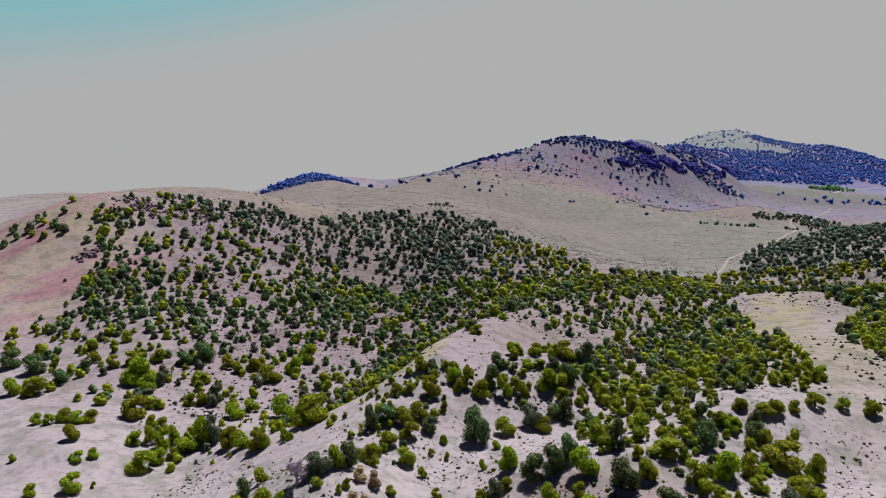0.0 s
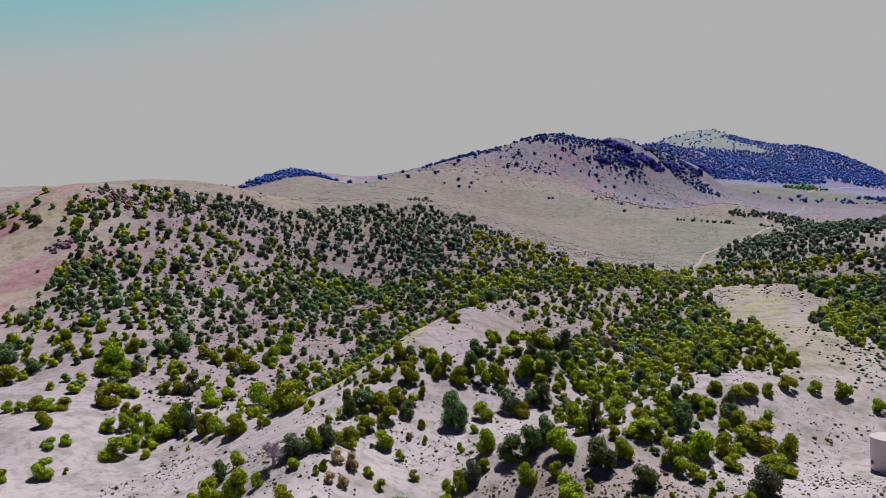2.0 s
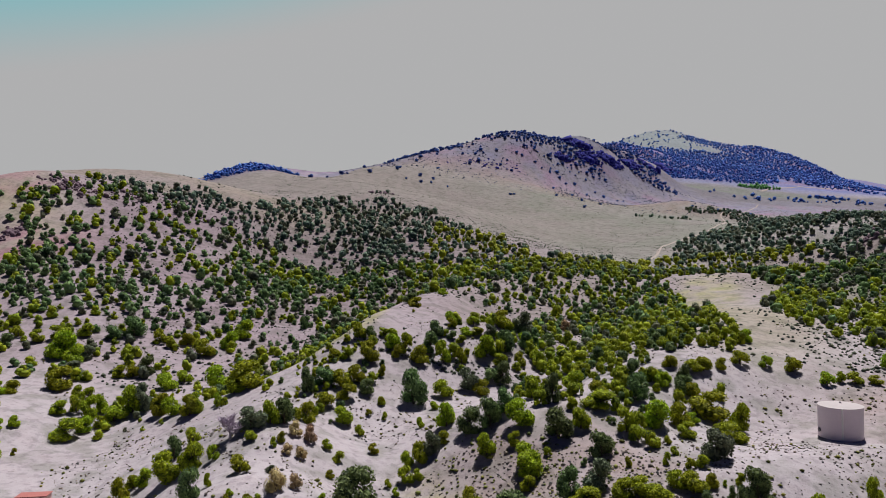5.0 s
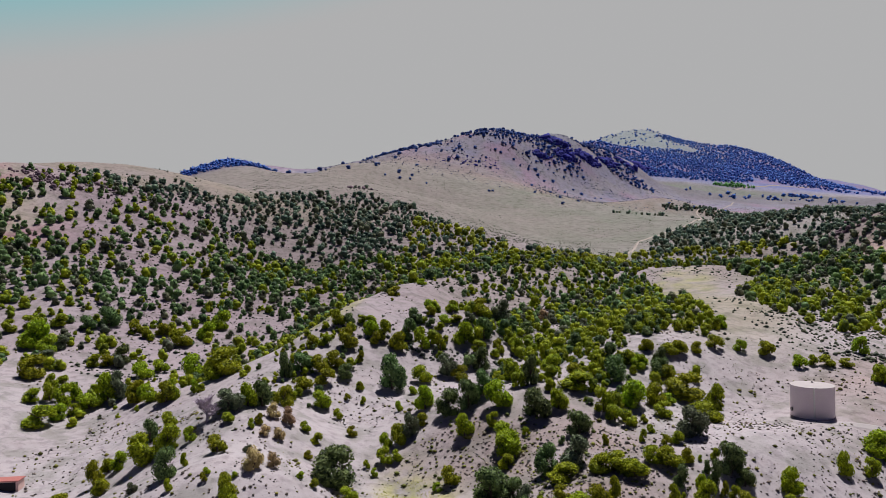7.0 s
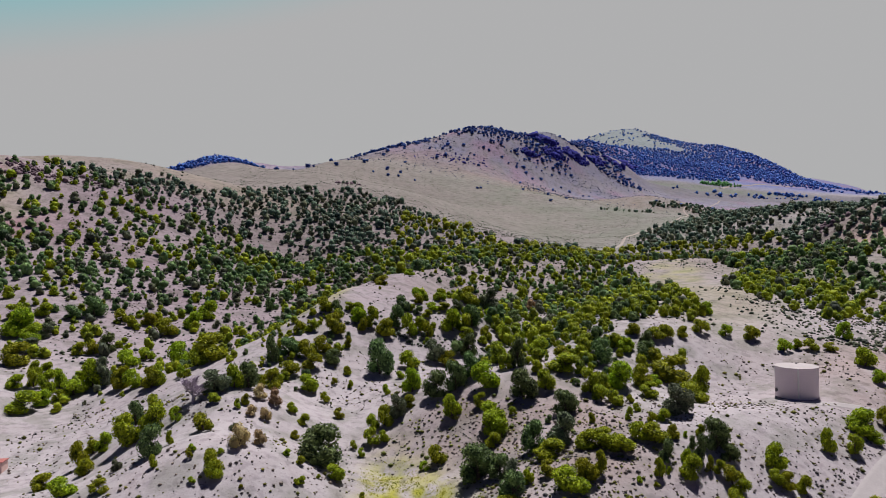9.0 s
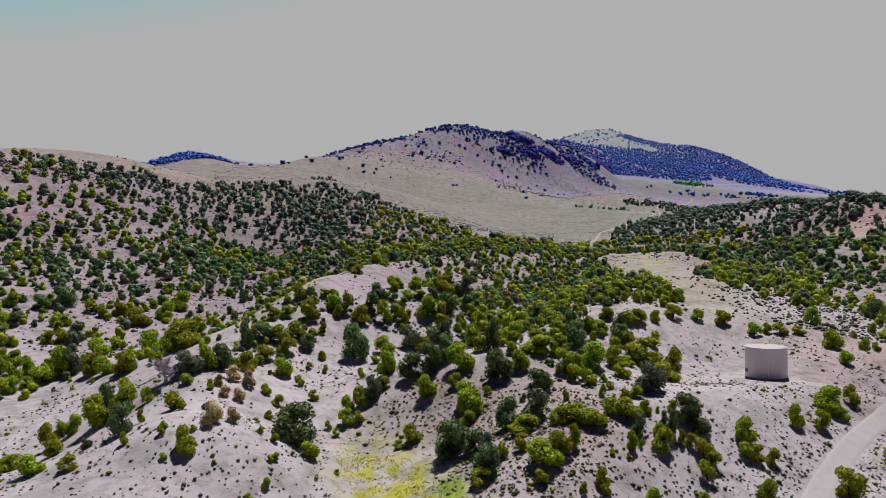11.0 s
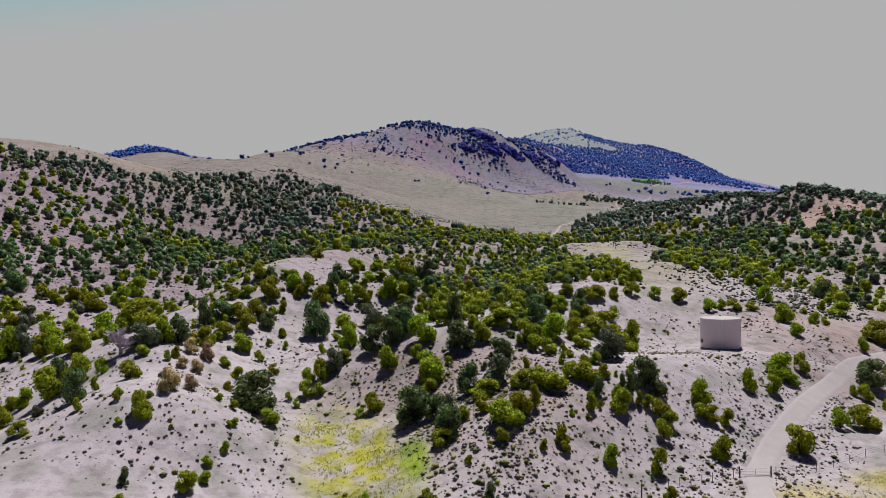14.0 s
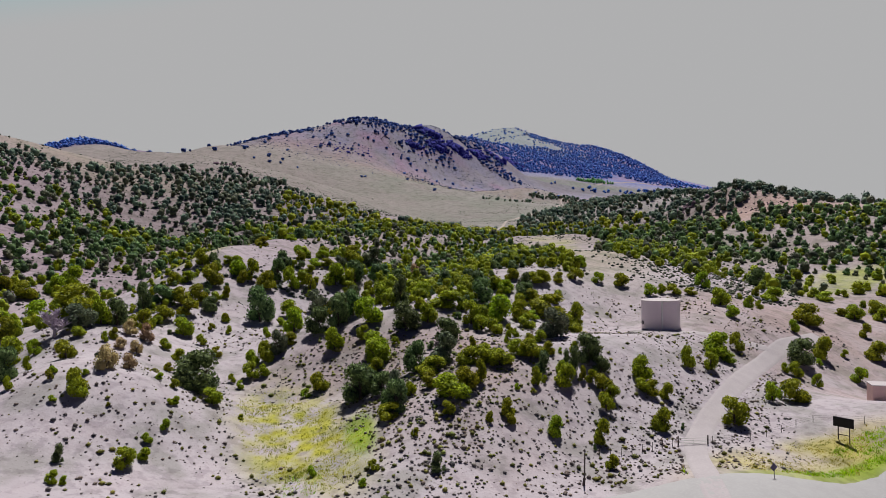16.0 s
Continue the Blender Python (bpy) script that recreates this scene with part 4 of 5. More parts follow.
cone_models = [tree_model("cone", M_LEAF_DARK, 41, "slender pointed dark green young juniper", 1100, 0.05)]
dry_models = [tree_model("low", M_RUST, 51 + k, "rusty brown half-dead shrub on sandy soil", 900, 0.045, "dry shrubs") for k in range(2)]
singles = OLIVE + DARK + GREY + CONE + DRY
spots = scatter(WOODS, singles, 3)
spots.sort(key=lambda s: s[1])
rest = [s for s in spots if s[1] > 100]
plant(olive_models, OLIVE, 1)
plant(dark_models, DARK, 2)
plant(grey_models, GREY, 6)
plant(cone_models, CONE, 3)
plant(dry_models, DRY, 4)
for ob in olive_models + dark_models + grey_models + cone_models + dry_models:      # the patterns themselves are not part of the place
    for o in (*ob.children_recursive, ob):
        bpy.data.objects.remove(o)


def stemmed(shape, leaves, size, seed, clumps=5, coarse=False):
    v, t = crown_arrays(shape, leaves, size, seed, clumps, coarse, 0.95)
    stem = np.array([(0.05, 0, -0.1), (-0.03, 0.04, -0.1), (-0.03, -0.04, -0.1), (0, 0, 0.5)])
    return np.vstack([v, stem]), np.vstack([t, np.array([(0, 1, 3), (1, 2, 3), (2, 0, 3)]) + len(v)])


mid_shapes = [stemmed(k, 100, 0.085, 61 + i, 6) for i, k in enumerate(("round", "low", "round", "cone", "low", "round", "low", "round"))]
far_shapes = [stemmed(k, 28, 0.13, 71 + i, 3) for i, k in enumerate(("round", "low", "round", "cone", "low"))]
close_shapes = [stemmed(k, 360, 0.068, 91 + i, 10) for i, k in enumerate(("round", "low", "round", "low", "round"))]
rr = random.Random(9)
close_spots = [s for s in rest if s[1] < 262 and abs(s[0]) < 100]
mid_spots = [s for s in rest if s[1] < 480 and not (s[1] < 262 and abs(s[0]) < 100)]
olive_spots, dark_spots, grey_spots = [], [], []
for s in mid_spots:
    q = rr.random()
    olive = 0.72 if s[1] < 300 or (100 < s[0] < 165 and s[1] < 400) else 0.5 if -70 < s[0] < 100 else 0.24
    (olive_spots if q < olive else grey_spots if q > 0.82 else dark_spots).append(s)
woodland("near_olive_junipers", [s for k, s in enumerate(close_spots) if k % 4], close_shapes, M_LEAF, "olive-green junipers close together on the slope", 21)
woodland("near_dark_junipers", [s for k, s in enumerate(close_spots) if not k % 4], close_shapes, M_LEAF_DARK, "dark green junipers close together on the slope", 22)
woodland("olive_juniper_woods", olive_spots, mid_shapes, M_LEAF, "olive-green juniper woods on the slopes", 1)
woodland("dark_juniper_woods", dark_spots, mid_shapes, M_LEAF_DARK, "dark green juniper woods on the hillside", 2)
woodland("grey_juniper_woods", grey_spots, mid_shapes, M_LEAF_GREY, "grey-green juniper scrub on the hillside", 12)
ridge = [s for s in rest if s[1] >= 480]
bright = [s for s in ridge if -70 < s[0] < 210 and s[1] < 600 and rr.random() < 0.6]
woodland("olive_ridge_woods", bright, far_shapes, M_LEAF, "olive-green junipers below the meadow", 23)
ridge = [s for s in ridge if s not in set(bright)]
woodland("ridge_woods", [s for k, s in enumerate(ridge) if k % 3], far_shapes, M_LEAF_RIDGE, "dark juniper woods along the ridge", 3)
woodland("grey_ridge_woods", [s for k, s in enumerate(ridge) if not k % 3], far_shapes, M_LEAF_GREY, "grey-green junipers along the ridge", 13)
tiny_shapes = [stemmed(k, 8, 0.20, 81 + i, 3, True) for i, k in enumerate(("round", "low", "round", "cone"))]
woodland("middle_mountain_woods", scatter(MIDDLE_WOODS, [], 14), far_shapes, M_LEAF_HAZE, "junipers dotting the middle mountain, coloured blue for haze", 14, 0.7)
woodland("mountain_woods", scatter(FAR_WOODS, [], 4), tiny_shapes, M_LEAF_FAR, "conifers covering the far range, coloured blue for haze", 4, 0.75)
woodland("aspen_grove", scatter([(668, 2140, 55, 26, 0.2, 2.5, 8.0)], [], 15), tiny_shapes, M_ASPEN, "fresh green grove at the foot of the far range", 15)


def outcrop(name, groups, material, label, seed):
    """Broken rocks heaped along ridges: x, y, two half-widths, turn, count, size."""
    r = np.random.default_rng(seed)
    V, T, n = [], [], 0
    for cx, cy, rx, ry, turn, count, size in groups:
        c, s = math.cos(turn), math.sin(turn)
        for _ in range(count):
            u, v = r.normal(0, 0.5, 2) * (rx, ry)
            x, y = cx + u * c - v * s, cy + u * s + v * c
            k = size * r.lognormal(-0.1, 0.4)
            q = ICO_V * r.uniform(0.6, 1.15, (12, 1)) * np.array([k, k * r.uniform(0.5, 1.0), k * r.uniform(0.5, 1.4)])
            q = q @ np.array(Euler(r.uniform(-0.4, 0.4, 3)).to_matrix()).T
            V.append(q + np.array([x, y, g(x, y) + k * 0.12]))
            T.append(ICO_F + n)
            n += 12
    return tagged(new(name, tri_mesh(name, np.vstack(V), np.vstack(T), material)), label, "rocks", kind="stuff")


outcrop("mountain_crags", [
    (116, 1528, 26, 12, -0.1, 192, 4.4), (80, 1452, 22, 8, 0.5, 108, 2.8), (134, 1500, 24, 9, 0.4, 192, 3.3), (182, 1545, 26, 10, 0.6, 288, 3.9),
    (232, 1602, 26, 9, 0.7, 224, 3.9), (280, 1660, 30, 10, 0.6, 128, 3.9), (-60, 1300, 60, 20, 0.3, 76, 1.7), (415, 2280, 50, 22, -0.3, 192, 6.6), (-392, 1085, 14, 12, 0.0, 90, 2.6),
], M_CRAG, "dark broken crags along the middle mountain, tinted haze blue", 17)
outcrop("hill_rubble", [
    (-283, 441, 17, 12, 0.2, 150, 1.3), (-276, 380, 6, 7, 0.0, 50, 1.3), (-139, 722, 16, 6, 0.2, 24, 1.4), (-262, 470, 30, 10, 0.2, 60, 0.9), (235, 536, 16, 8, 0.3, 50, 1.6),
    (-209, 492, 40, 40, 0.0, 90, 0.9), (270, 490, 25, 15, 0.3, 30, 0.9),
], M_RUBBLE, "mauve broken rock on the hill crest", 18)


# ---- small shrubs and grass ----
def shrub_arrays(seed, tris=7):
    r = np.random.default_rng(seed)
    V, T = [OCT_V * r.uniform(0.7, 1.2, (6, 1)) * np.array([0.42, 0.42, 0.34]) + np.array([0, 0, 0.22])], [OCT_F]
    n = 6
    for _ in range(tris):
        a, d = r.uniform(0, math.tau), r.uniform(0.25, 0.55)
        c, s = math.cos(a), math.sin(a)
        V.append(np.array([(0.1 * c - 0.08 * s, 0.1 * s + 0.08 * c, 0.05), (0.1 * c + 0.08 * s, 0.1 * s - 0.08 * c, 0.05), (d * c, d * s, r.uniform(0.35, 0.65))]))
        T.append(np.array([[0, 1, 2]]) + n)
        n += 3
    return np.vstack(V), np.vstack(T)


def grass_arrays(seed):
    r = np.random.default_rng(seed)
    V, T = [], []
    for k in range(7):
        a = r.uniform(0, math.tau)
        c, s = math.cos(a), math.sin(a)
        x, y = r.normal(0, 0.22, 2)
        V.append(np.array([(x - 0.07 * s, y + 0.07 * c, -0.02), (x + 0.07 * s, y - 0.07 * c, -0.02), (x + 0.2 * c, y + 0.2 * s, r.uniform(0.5, 1.0))]))
        T.append(np.array([[0, 1, 2]]) + 3 * k)
    return np.vstack(V), np.vstack(T)


def on_road(x, y):
    return y < 230 and any(math.hypot(x - a, y - b) < w for a, b, w in ROAD_KEEP)


def brush(count, seed, size, area, keep):
    r = random.Random(seed)
    out = []
    while len(out) < count:
        y = area[2] + (area[3] - area[2]) * r.random() ** 1.25
        x = r.uniform(area[0], area[1]) * (y / area[3]) + area[4] * (1 - y / area[3])
        if keep(x, y, r) and not on_road(x, y):
            w = size * min(2.2, r.lognormvariate(-0.1, 0.42))
            out.append((x, y, w, w * r.uniform(0.7, 1.0)))
    return out


# ---- roads ----
DIRT_ROAD = [(46, 110), (49, 120), (51.5, 128), (54.2, 135.5), (61.5, 145.8), (73, 159.9), (86.1, 175), (105.2, 194.4), (124, 208)]
SPUR_TRACK = [(99, 190), (93.2, 189), (86, 189), (79, 188.5), (70, 188)]
HIGHWAY = [(20, 104), (40, 111.5), (59, 114.5), (76, 118.5), (95, 126), (125, 142), (160, 165)]
MEADOW_TRAIL = [(95, 600), (112, 640), (118, 664), (128, 700), (147, 738), (178, 777), (200, 820), (228, 888), (265, 990), (290, 1054), (303, 1100), (301, 1161), (318, 1200), (350, 1290), (420, 1430), (511, 1643)]
FAR_ROAD = [(640, 2050), (682, 2119), (800, 2230), (988, 2365), (1250, 2600)]


def smooth_line(pts, step):
    p = np.array(pts, float)
    d = np.concatenate([[0], np.cumsum(np.hypot(*np.diff(p, axis=0).T))])
    s = np.linspace(0, d[-1], max(8, int(d[-1] / step)))
    x, y = np.interp(s, d, p[:, 0]), np.interp(s, d, p[:, 1])
    k = max(3, int(max(8, d[-1] / 18) / step) | 1)
    ker = np.hanning(k + 2)[1:-1]
    ker /= ker.sum()
    pad = k // 2
    sm = [np.convolve(np.pad(q, pad, mode="reflect", reflect_type="odd"), ker, mode="valid") for q in (x, y)]
    return np.stack(sm, -1)


def road_strip(name, pts, width, material, label, step=1.0, lift=0.10, across=9):
    """A road draped over the ground, its ragged edges dipping under the soil."""
    c = smooth_line(pts, step)
    t = np.gradient(c, axis=0)
    t /= np.hypot(t[:, 0], t[:, 1])[:, None]
    nrm = np.stack([-t[:, 1], t[:, 0]], -1)
    o = np.linspace(-1, 1, across)
    wob = 1 + 0.10 * soft_noise(np.arange(len(c)) * step, np.zeros(len(c)), 6, 8)
    P = c[:, None, :] + nrm[:, None, :] * (o[None, :] * width / 2)[:, :, None] * wob[:, None, None]
    z = ground_z(P[..., 0], P[..., 1]) + np.where(np.abs(o) > 0.99, -0.25, lift)[None, :]
    v = np.concatenate([P, z[..., None]], -1).reshape(-1, 3)
    f = [(i * across + j, i * across + j + 1, (i + 1) * across + j + 1, (i + 1) * across + j) for i in range(len(c) - 1) for j in range(across - 1)]
    me = mesh_of(name, v.tolist(), f, material)
    me.polygons.foreach_set("use_smooth", np.ones(len(f), bool))
    return tagged(new(name, me), label, "road", kind="structure")


road_strip("dirt_road", DIRT_ROAD, 4.6, M_DIRT, "pale packed dirt road climbing past a gate")
road_strip("tank_track", SPUR_TRACK, 3.2, M_DIRT, "pale dirt track to the water tank")
road_strip("highway", HIGHWAY, 17.0, M_ASPHALT, "wide pale worn asphalt road")
road_strip("meadow_trail", MEADOW_TRAIL, 3.6, M_TRAIL, "thin pale dirt trail over the far meadow", 3.0, 0.5, 5)
road_strip("far_road", FAR_ROAD, 8.0, M_TRAIL, "thin pale dirt road below the far range", 8.0, 1.5, 5)
ROADSIDE = [(x, y) for x, y in smooth_line(DIRT_ROAD, 6)]
ROAD_KEEP = [(x, y, 2.6) for x, y in smooth_line(DIRT_ROAD, 2)] + [(x, y, 8.8) for x, y in smooth_line(HIGHWAY, 4)] + [(73, 195, 6.0)]


def brush_keep(x, y, r):
    n = soft_noise(np.array([x]), np.array([y]), 16, 12, 3)[0]
    k = 0.35 + 0.9 * n + (0.3 if x > 20 and y < 190 else 0) + (0.10 if x > 85 else 0)
    if in_ellipse(x, y, -6, 168, 18, 13, 0) < 1 or in_ellipse(x, y, 12, 148, 14, 26, 0) < 1:
        k += 0.5
    if in_ellipse(x, y, -13, 142, 10, 27, 0.30) < 1:
        k -= 0.55
    for cx, cy, rx, ry in ((-30, 298, 22, 26), (-150, 195, 40, 25), (74, 194, 12, 9), (78, 275, 30, 55), (-90, 250, 60, 40)):
        if ((x - cx) / rx) ** 2 + ((y - cy) / ry) ** 2 < 1:
            k -= 0.55
    return r.random() < k


shrubs = [shrub_arrays(81 + k) for k in range(5)]
woodland("sagebrush", brush(10500, 6, 0.52, (-215, 165, 100, 330, 10), brush_keep), shrubs, M_SAGE, "small grey-brown sagebrush dotting the sand", 6)
woodland("green_scrub", brush(2100, 7, 0.8, (-200, 150, 104, 300, 10), brush_keep), shrubs, M_OLIVE_SCRUB, "small dull olive shrubs dotting the sand", 7)
def on_bank(x, y, r):
    return in_ellipse(x, y, 11, 150, 17, 33, 0.0) < r.uniform(0.2, 1.1) or in_ellipse(x, y, -6, 172, 17, 13, 0.0) < r.uniform(0.2, 1.1)


woodland("bank_scrub", brush(520, 61, 0.75, (-40, 60, 108, 200, 8), on_bank), shrubs, M_OLIVE_SCRUB, "dull olive scrub on the bank under the junipers", 61)
woodland("bank_brush", brush(650, 62, 0.65, (-40, 60, 108, 200, 8), on_bank), shrubs, M_SAGE, "grey-brown brush on the bank under the junipers", 62)
roadside = brush(750, 63, 0.55, (30, 170, 112, 260, 60), lambda x, y, r: min(math.hypot(x - a, y - b) for a, b in ROADSIDE) < r.uniform(2.5, 11))
woodland("roadside_brush", roadside, shrubs, M_SAGE, "purple-brown brush along the dirt road", 63)
low_scrub = [(OCT_V * np.random.default_rng(k).uniform(0.7, 1.2, (6, 1)) * np.array([0.5, 0.5, 0.42]) + np.array([0, 0, 0.2]), OCT_F) for k in range(5)]
hill_brush = brush(14000, 13, 1.1, (-420, 420, 240, 720, 0), lambda x, y, r: r.random() < 0.45 + 0.8 * soft_noise(np.array([x]), np.array([y]), 40, 14, 2)[0] - 0.8 * float(bell(np.array([x]), np.array([y]), -30, 298, 26, 30)[0]) - 0.5 * float(bell(np.array([x]), np.array([y]), 86, 340, 16, 110, -0.15)[0]))
woodland("hill_scrub", hill_brush, low_scrub, M_SCRUB, "low grey-green scrub between the trees", 10)
meadow_brush = brush(12000, 15, 0.85, (-520, 520, 560, 1500, 0), lambda x, y, r: r.random() < 0.5 + 0.9 * soft_noise(np.array([x]), np.array([y]), 90, 16, 3)[0])
woodland("meadow_scrub", meadow_brush, low_scrub, M_SCRUB, "low dry scrub dotting the high meadow", 11)
mountain_brush = brush(6000, 41, 1.9, (-420, 420, 1100, 1640, 0), lambda x, y, r: r.random() < min(1.0, max(0.0, (y - 1130) / 320)) * (0.4 + 1.1 * soft_noise(np.array([x]), np.array([y]), 60, 42, 3)[0]))
woodland("mountain_scrub", mountain_brush, low_scrub, M_SCRUB_FAR, "scrub and stones on the middle mountain, coloured blue for haze", 24)
grasses = [grass_arrays(91 + k) for k in range(4)]
def patch(x, y, cell, seed):
    return float(soft_noise(np.array([x]), np.array([y]), cell, seed, 3)[0])


draw_grass = brush(4200, 8, 0.42, (-34, 10, 108, 172, -8), lambda x, y, r: in_ellipse(x, y, -13, 142, 9, 27, 0.30) < r.uniform(0.4, 1.15) and patch(x, y, 6, 33) > r.uniform(-0.7, 0.3))
woodland("draw_grass", draw_grass, grasses, M_GRASS_YELLOW, "yellow-green dry grass in the sandy draw", 8, 0.75)
lush_grass = brush(600, 19, 0.40, (-20, 14, 112, 160, -3), lambda x, y, r: in_ellipse(x, y, -2, 135, 2.6, 9, 0.1) < r.uniform(0.3, 1.2) or (in_ellipse(x, y, -10, 120, 3, 6, 0) < 1 and r.random() < 0.6))
woodland("lush_grass", lush_grass, grasses, M_GRASS, "lush green grass low in the draw", 19, 0.6)
verge_dry = brush(2300, 9, 0.42, (40, 110, 105, 150, 75), lambda x, y, r: in_ellipse(x, y, 72, 131, 22, 7, 0.42) < r.uniform(0.4, 1.1) and patch(x, y, 5, 34) > r.uniform(-0.5, 0.4))
woodland("verge_dry_grass", verge_dry, grasses, M_GRASS_YELLOW, "dry yellow roadside grass", 9, 0.6)
verge_green = brush(1500, 29, 0.48, (40, 120, 105, 150, 75), lambda x, y, r: (in_ellipse(x, y, 80, 129.8, 30, 1.7, 0.36) < r.uniform(0.3, 1.1) or in_ellipse(x, y, 87, 137, 9, 2.6, 0.3) < r.uniform(0.4, 1.1) or in_ellipse(x, y, 46, 121, 4, 2.5, 0.5) < r.uniform(0.2, 1.0)) and patch(x, y, 5, 35) > r.uniform(-0.8, 0.2))
woodland("verge_grass", verge_green, grasses, M_GRASS, "patchy green roadside grass", 20, 0.7)


# ---- water tank ----
def water_tank(x, y):
    ob = thing("water_tank", "squat round tan steel water tank on a sandy pad", "tank", m=pose(x, y, 2.05, 0, 0, -20))
    R, H = 4.75, 6.6
    bm = bmesh.new()
    profile = [(R, -0.6), (R, 0.0), (R, H * 0.5), (R, H)]
    rings = [[bm.verts.new((r * math.cos(k * math.tau / 72), r * math.sin(k * math.tau / 72), z)) for k in range(72)] for r, z in profile]
    for a, b in zip(rings, rings[1:]):
        for k in range(72):
            bm.faces.new((a[k], a[(k + 1) % 72], b[(k + 1) % 72], b[k]))
    part("shell", bm, M_TANK, ob, smooth=True)
    bm = bmesh.new()
    prof = [(R + 0.10, H - 0.06), (R + 0.12, H + 0.02), (R + 0.05, H + 0.06), (2.5, H + 0.36), (0.3, H + 0.55)]
    rings = [[bm.verts.new((r * math.cos(k * math.tau / 72), r * math.sin(k * math.tau / 72), z)) for k in range(72)] for r, z in prof]
    for a, b in zip(rings, rings[1:]):
        for k in range(72):
            bm.faces.new((a[k], a[(k + 1) % 72], b[(k + 1) % 72], b[k]))
    bm.faces.new(rings[-1])
    bm.faces.new(rings[0][::-1])
    part("roof", bm, M_TANK_ROOF, ob, "pale low cone roof", smooth=False)
    bm = bmesh.new()
    tube(bm, (0, 0, H + 0.5), (0, 0, H + 0.85), 0.22, 0.22, 12)
    tube(bm, (0, 0, H + 0.85), (0, 0, H + 0.95), 0.34, 0.06, 12)
    part("vent", bm, M_TANK_ROOF, ob, "small mushroom roof vent")
    pipe = bmesh.new()
    a = math.radians(-90 + 2)
    px, py = (R + 0.16) * math.cos(a), (R + 0.16) * math.sin(a)
    tube(pipe, (px, py, -0.3), (px, py, H + 0.05), 0.19, 0.19, 12)
    for k in range(5):
        h = 0.6 + 1.35 * k
        box(pipe, (px - 0.16, py - 0.02, h), (px + 0.16, py + 0.18, h + 0.06))
    part("overflow_pipe", pipe, M_WHITE, ob, "white overflow pipe down the wall")
    hatch = bmesh.new()
    a = math.radians(-90 - 66)
    c = Vector(((R + 0.02) * math.cos(a), (R + 0.02) * math.sin(a), 1.0))
    out = Vector((math.cos(a), math.sin(a), 0))
    tube(hatch, c - out * 0.1, c + out * 0.16, 0.42, 0.42, 16)
    tube(hatch, c + out * 0.16, c + out * 0.22, 0.50, 0.50, 16)
    part("manway", hatch, M_STEEL, ob, "round dark steel manway near the base")
    return ob


water_tank(73.1, 195.2)


# ---- signs, poles, gate, fence ----
def billboard(x, y, turn):
    ob = thing("billboard", "black-backed roadside billboard on two wooden posts", "sign", m=pose(x, y, g(x, y), 0, 0, turn))
    bm = bmesh.new()
    box(bm, (-1.8, -0.06, 2.5), (1.8, 0.06, 4.2), 0.02)
    panel = part("panel", bm, M_SIGNBACK, ob, "blank black panel")
    for sx in (-1.0, 1.0):
        bm = bmesh.new()
        box(bm, (sx - 0.08, 0.065, -0.5), (sx + 0.08, 0.22, 4.1), 0.015)
        part("post", bm, M_POST, ob)
    bm = bmesh.new()
    box(bm, (-1.0, 0.225, 1.0), (1.0, 0.29, 1.14), 0.01)
    part("brace", bm, M_POST, ob)
    for z in (2.75, 3.9):
        bm = bmesh.new()
        box(bm, (-1.75, 0.224, z), (1.75, 0.30, z + 0.1), 0.01)
        part("batten", bm, M_POST, ob)
    return ob


def road_sign(x, y):
    ob = thing("road_sign", "small diamond road sign seen from behind", "sign", m=pose(x, y, g(x, y), 0, 0, 10))
    bm = bmesh.new()
    box(bm, (-0.04, -0.04, -0.4), (0.04, 0.04, 2.3), 0.008)
    part("post", bm, M_STEEL, ob)
    bm = bmesh.new()
    box(bm, (-0.46, 0.045, -0.46), (0.46, 0.065, 0.46), 0.008)
    bmesh.ops.rotate(bm, verts=bm.verts, cent=(0, 0, 0), matrix=Euler((0, radians(45), 0)).to_matrix())
    bmesh.ops.translate(bm, verts=bm.verts, vec=(0, 0, 1.75))
    part("plate", bm, plain("grey_violet_sign_back", (0.16, 0.13, 0.24), 0.5, 0.3, scale=2), ob, "grey-violet diamond plate")
    return ob


def old_pole(x, y):
    ob = thing("utility_pole", "short weathered wooden pole with a leaning stub", "pole", m=pose(x, y, g(x, y), 0, 1.5, 0))
    bm = bmesh.new()
    tube(bm, (0, 0, -0.6), (0.02, 0, 4.6), 0.14, 0.10, 10)
    tube(bm, (0.02, 0, 4.6), (0.0, 0, 5.2), 0.05, 0.03, 6)
    part("post", bm, M_POST, ob)
    bm = bmesh.new()
    tube(bm, (-0.28, -0.2, -0.4), (-0.10, -0.12, 1.1), 0.13, 0.12, 8)
    part("stub", bm, M_POST, ob)
    bm = bmesh.new()
    tube(bm, (-0.16, 0, 0.75), (0.16, 0, 0.75), 0.03, 0.03, 6)
    tube(bm, (-0.16, 0, 0.45), (0.16, 0, 0.45), 0.03, 0.03, 6)
    part("strap", bm, M_STEEL, ob)
    return ob


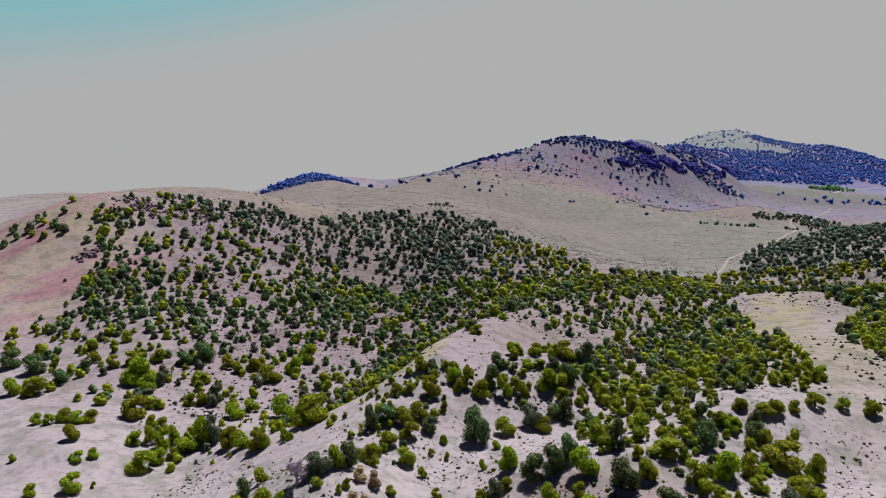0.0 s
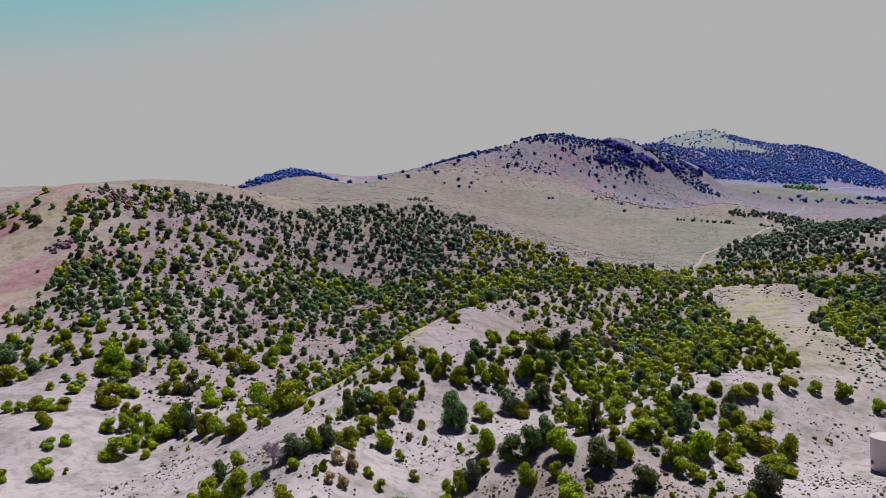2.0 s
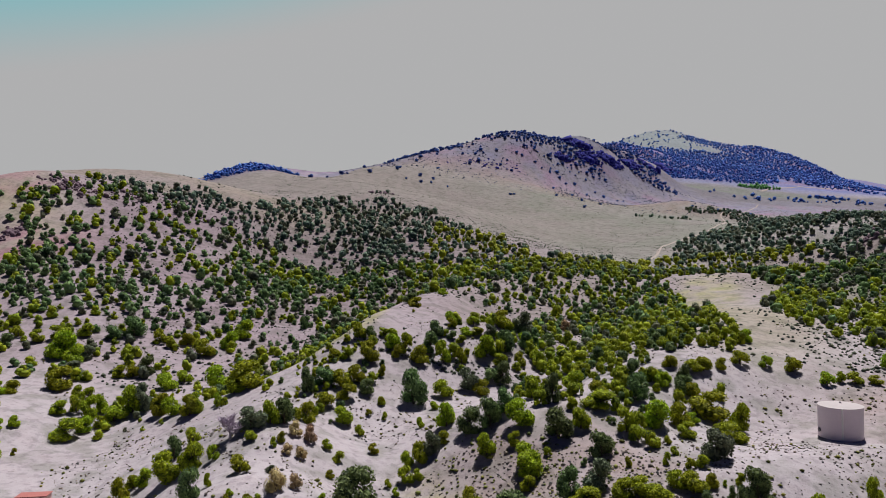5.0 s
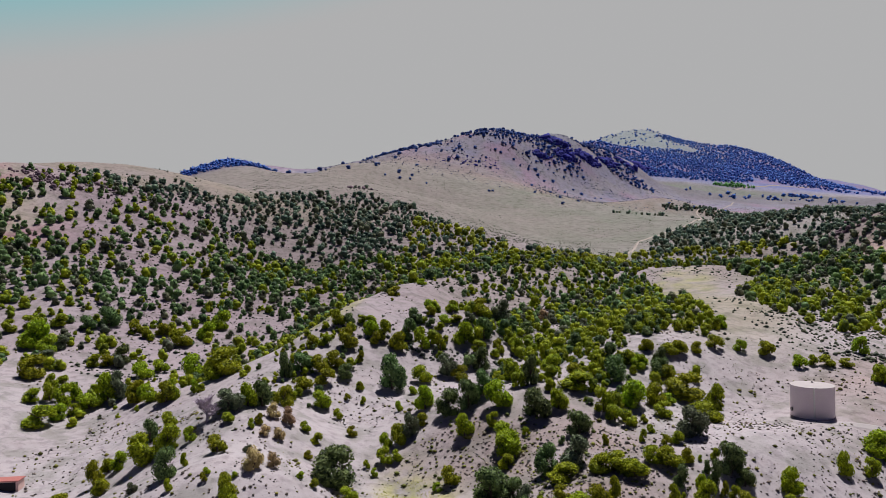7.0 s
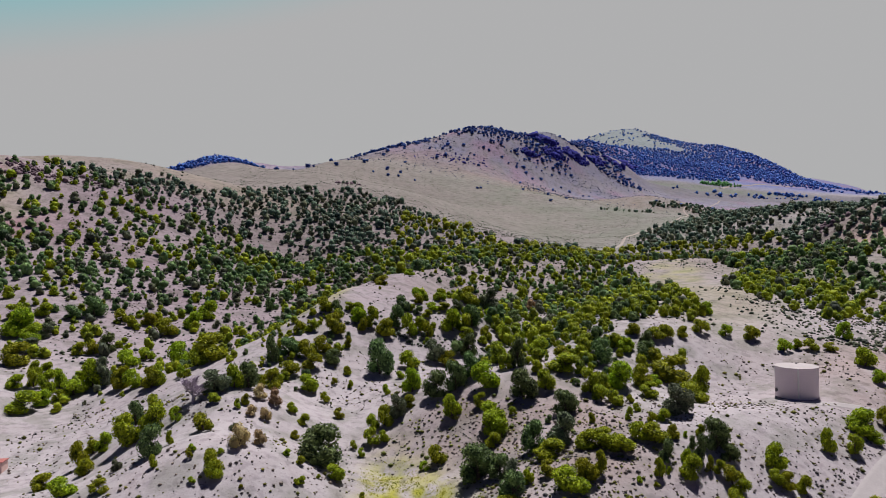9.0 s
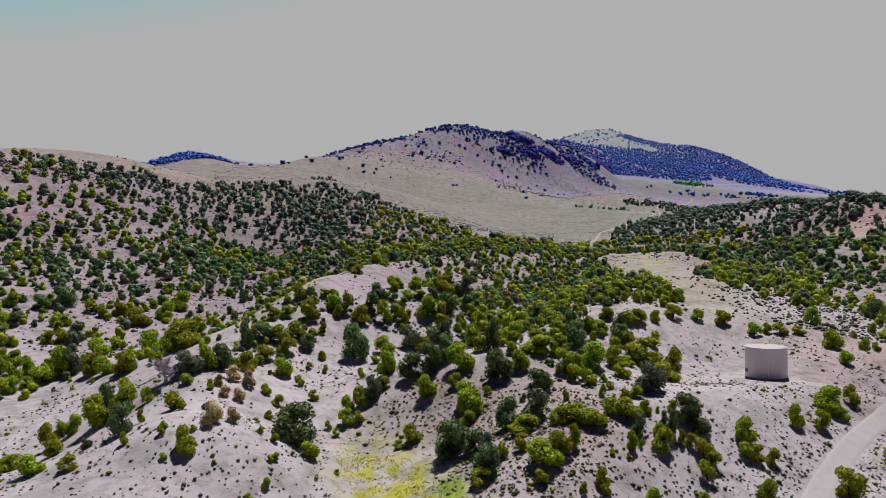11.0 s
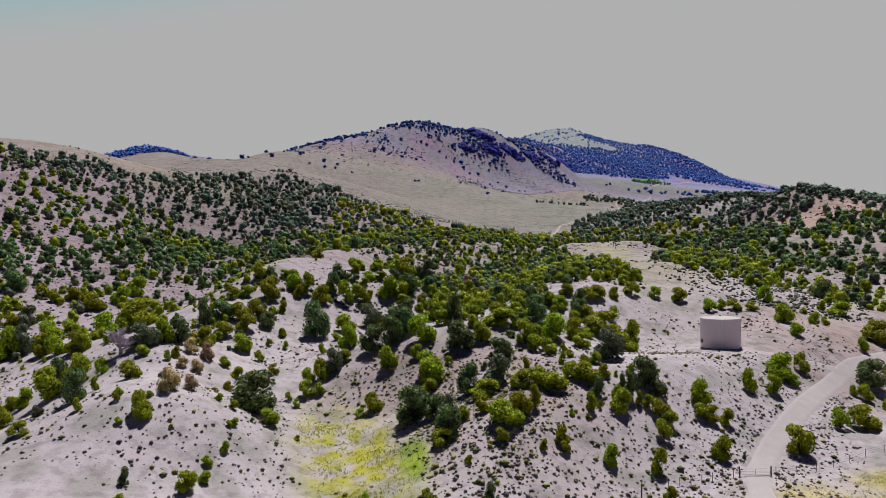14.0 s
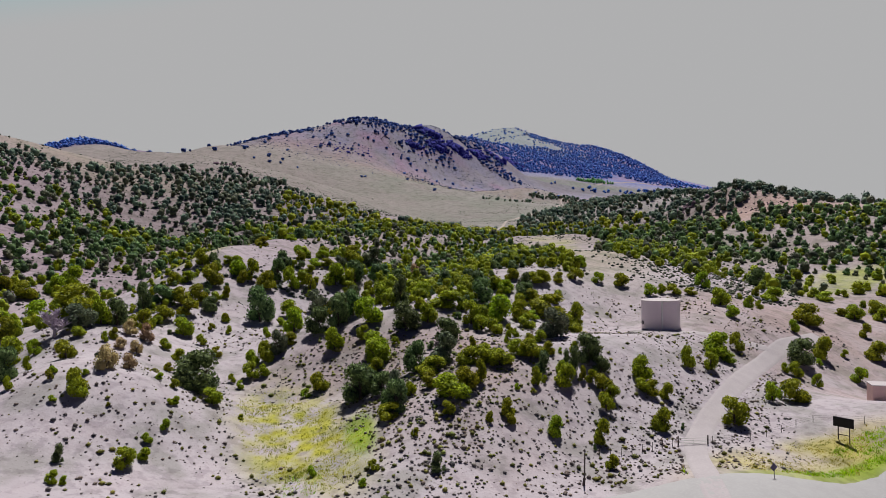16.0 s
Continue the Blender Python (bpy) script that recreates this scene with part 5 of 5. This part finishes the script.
def gate(a, b):
    a, b = Vector((*a, g(*a))), Vector((*b, g(*b)))
    ob = thing("farm_gate", "closed pale galvanised bar gate across the dirt road", "gate", m=Matrix.Translation(a))
    d = b - a
    for q in (Vector((0, 0, 0)), d):
        bm = bmesh.new()
        tube(bm, q + Vector((0, 0, -0.5)), q + Vector((0, 0, 1.6)), 0.11, 0.10, 10)
        part("gatepost", bm, M_POST, ob)
    for z in (0.25, 0.5, 0.78, 1.15):
        bm = bmesh.new()
        tube(bm, d * 0.03 + Vector((0, 0, z)), d * 0.97 + Vector((0, 0, z)), 0.03, 0.03, 8)
        part("bar", bm, M_GATE, ob)
    for s in (0.03, 0.5, 0.97):
        bm = bmesh.new()
        tube(bm, d * s + Vector((0, 0, 0.22)), d * s + Vector((0, 0, 1.18)), 0.035, 0.035, 8)
        part("upright", bm, M_GATE, ob)
    return ob


def wire_fence(pts, spacing=4.0):
    line = smooth_line(pts, spacing)
    ob = thing("wire_fence", "sparse wire fence on thin grey posts", "fence", m=pose(line[0][0], line[0][1], g(*line[0])))
    base = Vector((line[0][0], line[0][1], g(*line[0])))
    tops = []
    for x, y in line:
        p = Vector((x, y, g(x, y))) - base
        bm = bmesh.new()
        tube(bm, p + Vector((0, 0, -0.4)), p + Vector((0, 0, 1.35)), 0.06, 0.05, 6)
        part("post", bm, M_POST, ob)
        tops.append(p)
    for z in (0.5, 0.85, 1.2):
        bm = bmesh.new()
        for p, q in zip(tops, tops[1:]):
            tube(bm, p + Vector((0, 0, z)), q + Vector((0, 0, z)), 0.012, 0.012, 4)
        part("wire", bm, M_STEEL, ob)
    return ob


billboard(83.2, 138.6, -62)
road_sign(59.3, 119.8)
old_pole(30.6, 120.3)
gate((51.1, 134.8), (56.6, 135.4))
wire_fence([(57.5, 135.6), (66, 139), (76, 144.5), (84, 148.5), (88, 145), (94, 140)])
wire_fence([(50, 134.6), (44, 132.5), (36, 130)])


# ---- shed, farm sheds, dead tree ----
M_SHED = plain("pink_tan_block", (0.72, 0.50, 0.47), 0.85, scale=1.2, vary=0.1)
M_RED_ROOF = plain("faded_red_roof", (0.42, 0.15, 0.14), 0.7, scale=2, vary=0.2)


def block_shed(x, y, z, turn, size, wall, label, door, top=M_TANK_ROOF):
    lx, ly, h = size
    ob = thing("shed", label, "shed", m=pose(x, y, z, 0, 0, turn))
    for nm, lo, hi in (("wall", (0, 0, -0.8), (lx, 0.2, h)), ("wall", (0, 0.2, -0.8), (0.2, ly, h)), ("wall", (lx - 0.2, 0.2, -0.8), (lx, ly, h)), ("wall", (0.2, ly - 0.2, -0.8), (lx - 0.2, ly, h))):
        bm = bmesh.new()
        box(bm, lo, hi, 0.02)
        part(nm, bm, wall, ob)
    bm = bmesh.new()
    box(bm, (-0.2, -0.2, h), (lx + 0.2, ly + 0.2, h + 0.18), 0.03)
    part("roof", bm, top, ob, "flat roof slab")
    # black sheet on the solid wall, standing in for a doorway's dark inside
    bm = bmesh.new()
    box(bm, door[0], door[1], 0.02)
    part("door", bm, M_SIGNBACK, ob, "black panel standing in for the shaded doorway")
    return ob


block_shed(108.3, 165.0, g(108.3, 165), -22, (8, 5, 3.4), M_SHED, "small pink-tan block shed with a flat roof", ((5.2, -0.04, 0), (6.3, 0.0, 2.1)))
block_shed(-108.4, 161.7, g(-104.4, 163.0) - 0.2, 12, (6.2, 3.0, 2.2), M_SHED, "low pink-tan shed with a red roof and a black panel for its shaded opening", ((0.5, -0.04, 0.1), (5.7, 0.0, 2.0)), M_RED_ROOF)


def dead_tree(x, y, w, h):
    ob = thing("dead_juniper", "grey-violet leafless dead juniper on the ridge", "dead tree", m=Matrix.LocRotScale((x, y, g(x, y) - 0.05), None, (w, w, h)))
    part("trunk", trunk_mesh(5, M_DEAD, 0.8), M_DEAD, ob)
    r = random.Random(12)
    for k in range(9):
        bm = bmesh.new()
        a, z = k * 0.7 + r.random() * 0.4, 0.15 + 0.06 * k
        b = Vector((0.36 * math.cos(a) * r.uniform(0.7, 1.1), 0.36 * math.sin(a) * r.uniform(0.7, 1.1), z + 0.28))
        tube(bm, (0, 0, z), b, 0.03, 0.014, 5)
        for j in range(34):
            p = Vector((0, 0, z)).lerp(b, r.uniform(0.3, 1.0))
            tube(bm, p, p + Vector((r.uniform(-0.16, 0.16), r.uniform(-0.16, 0.16), r.uniform(0.02, 0.20))), 0.022, 0.009, 3)
        part("branch", bm, M_DEAD, ob)
    return ob


dead_tree(-62.5, 166.5, 6.4, 5.8)
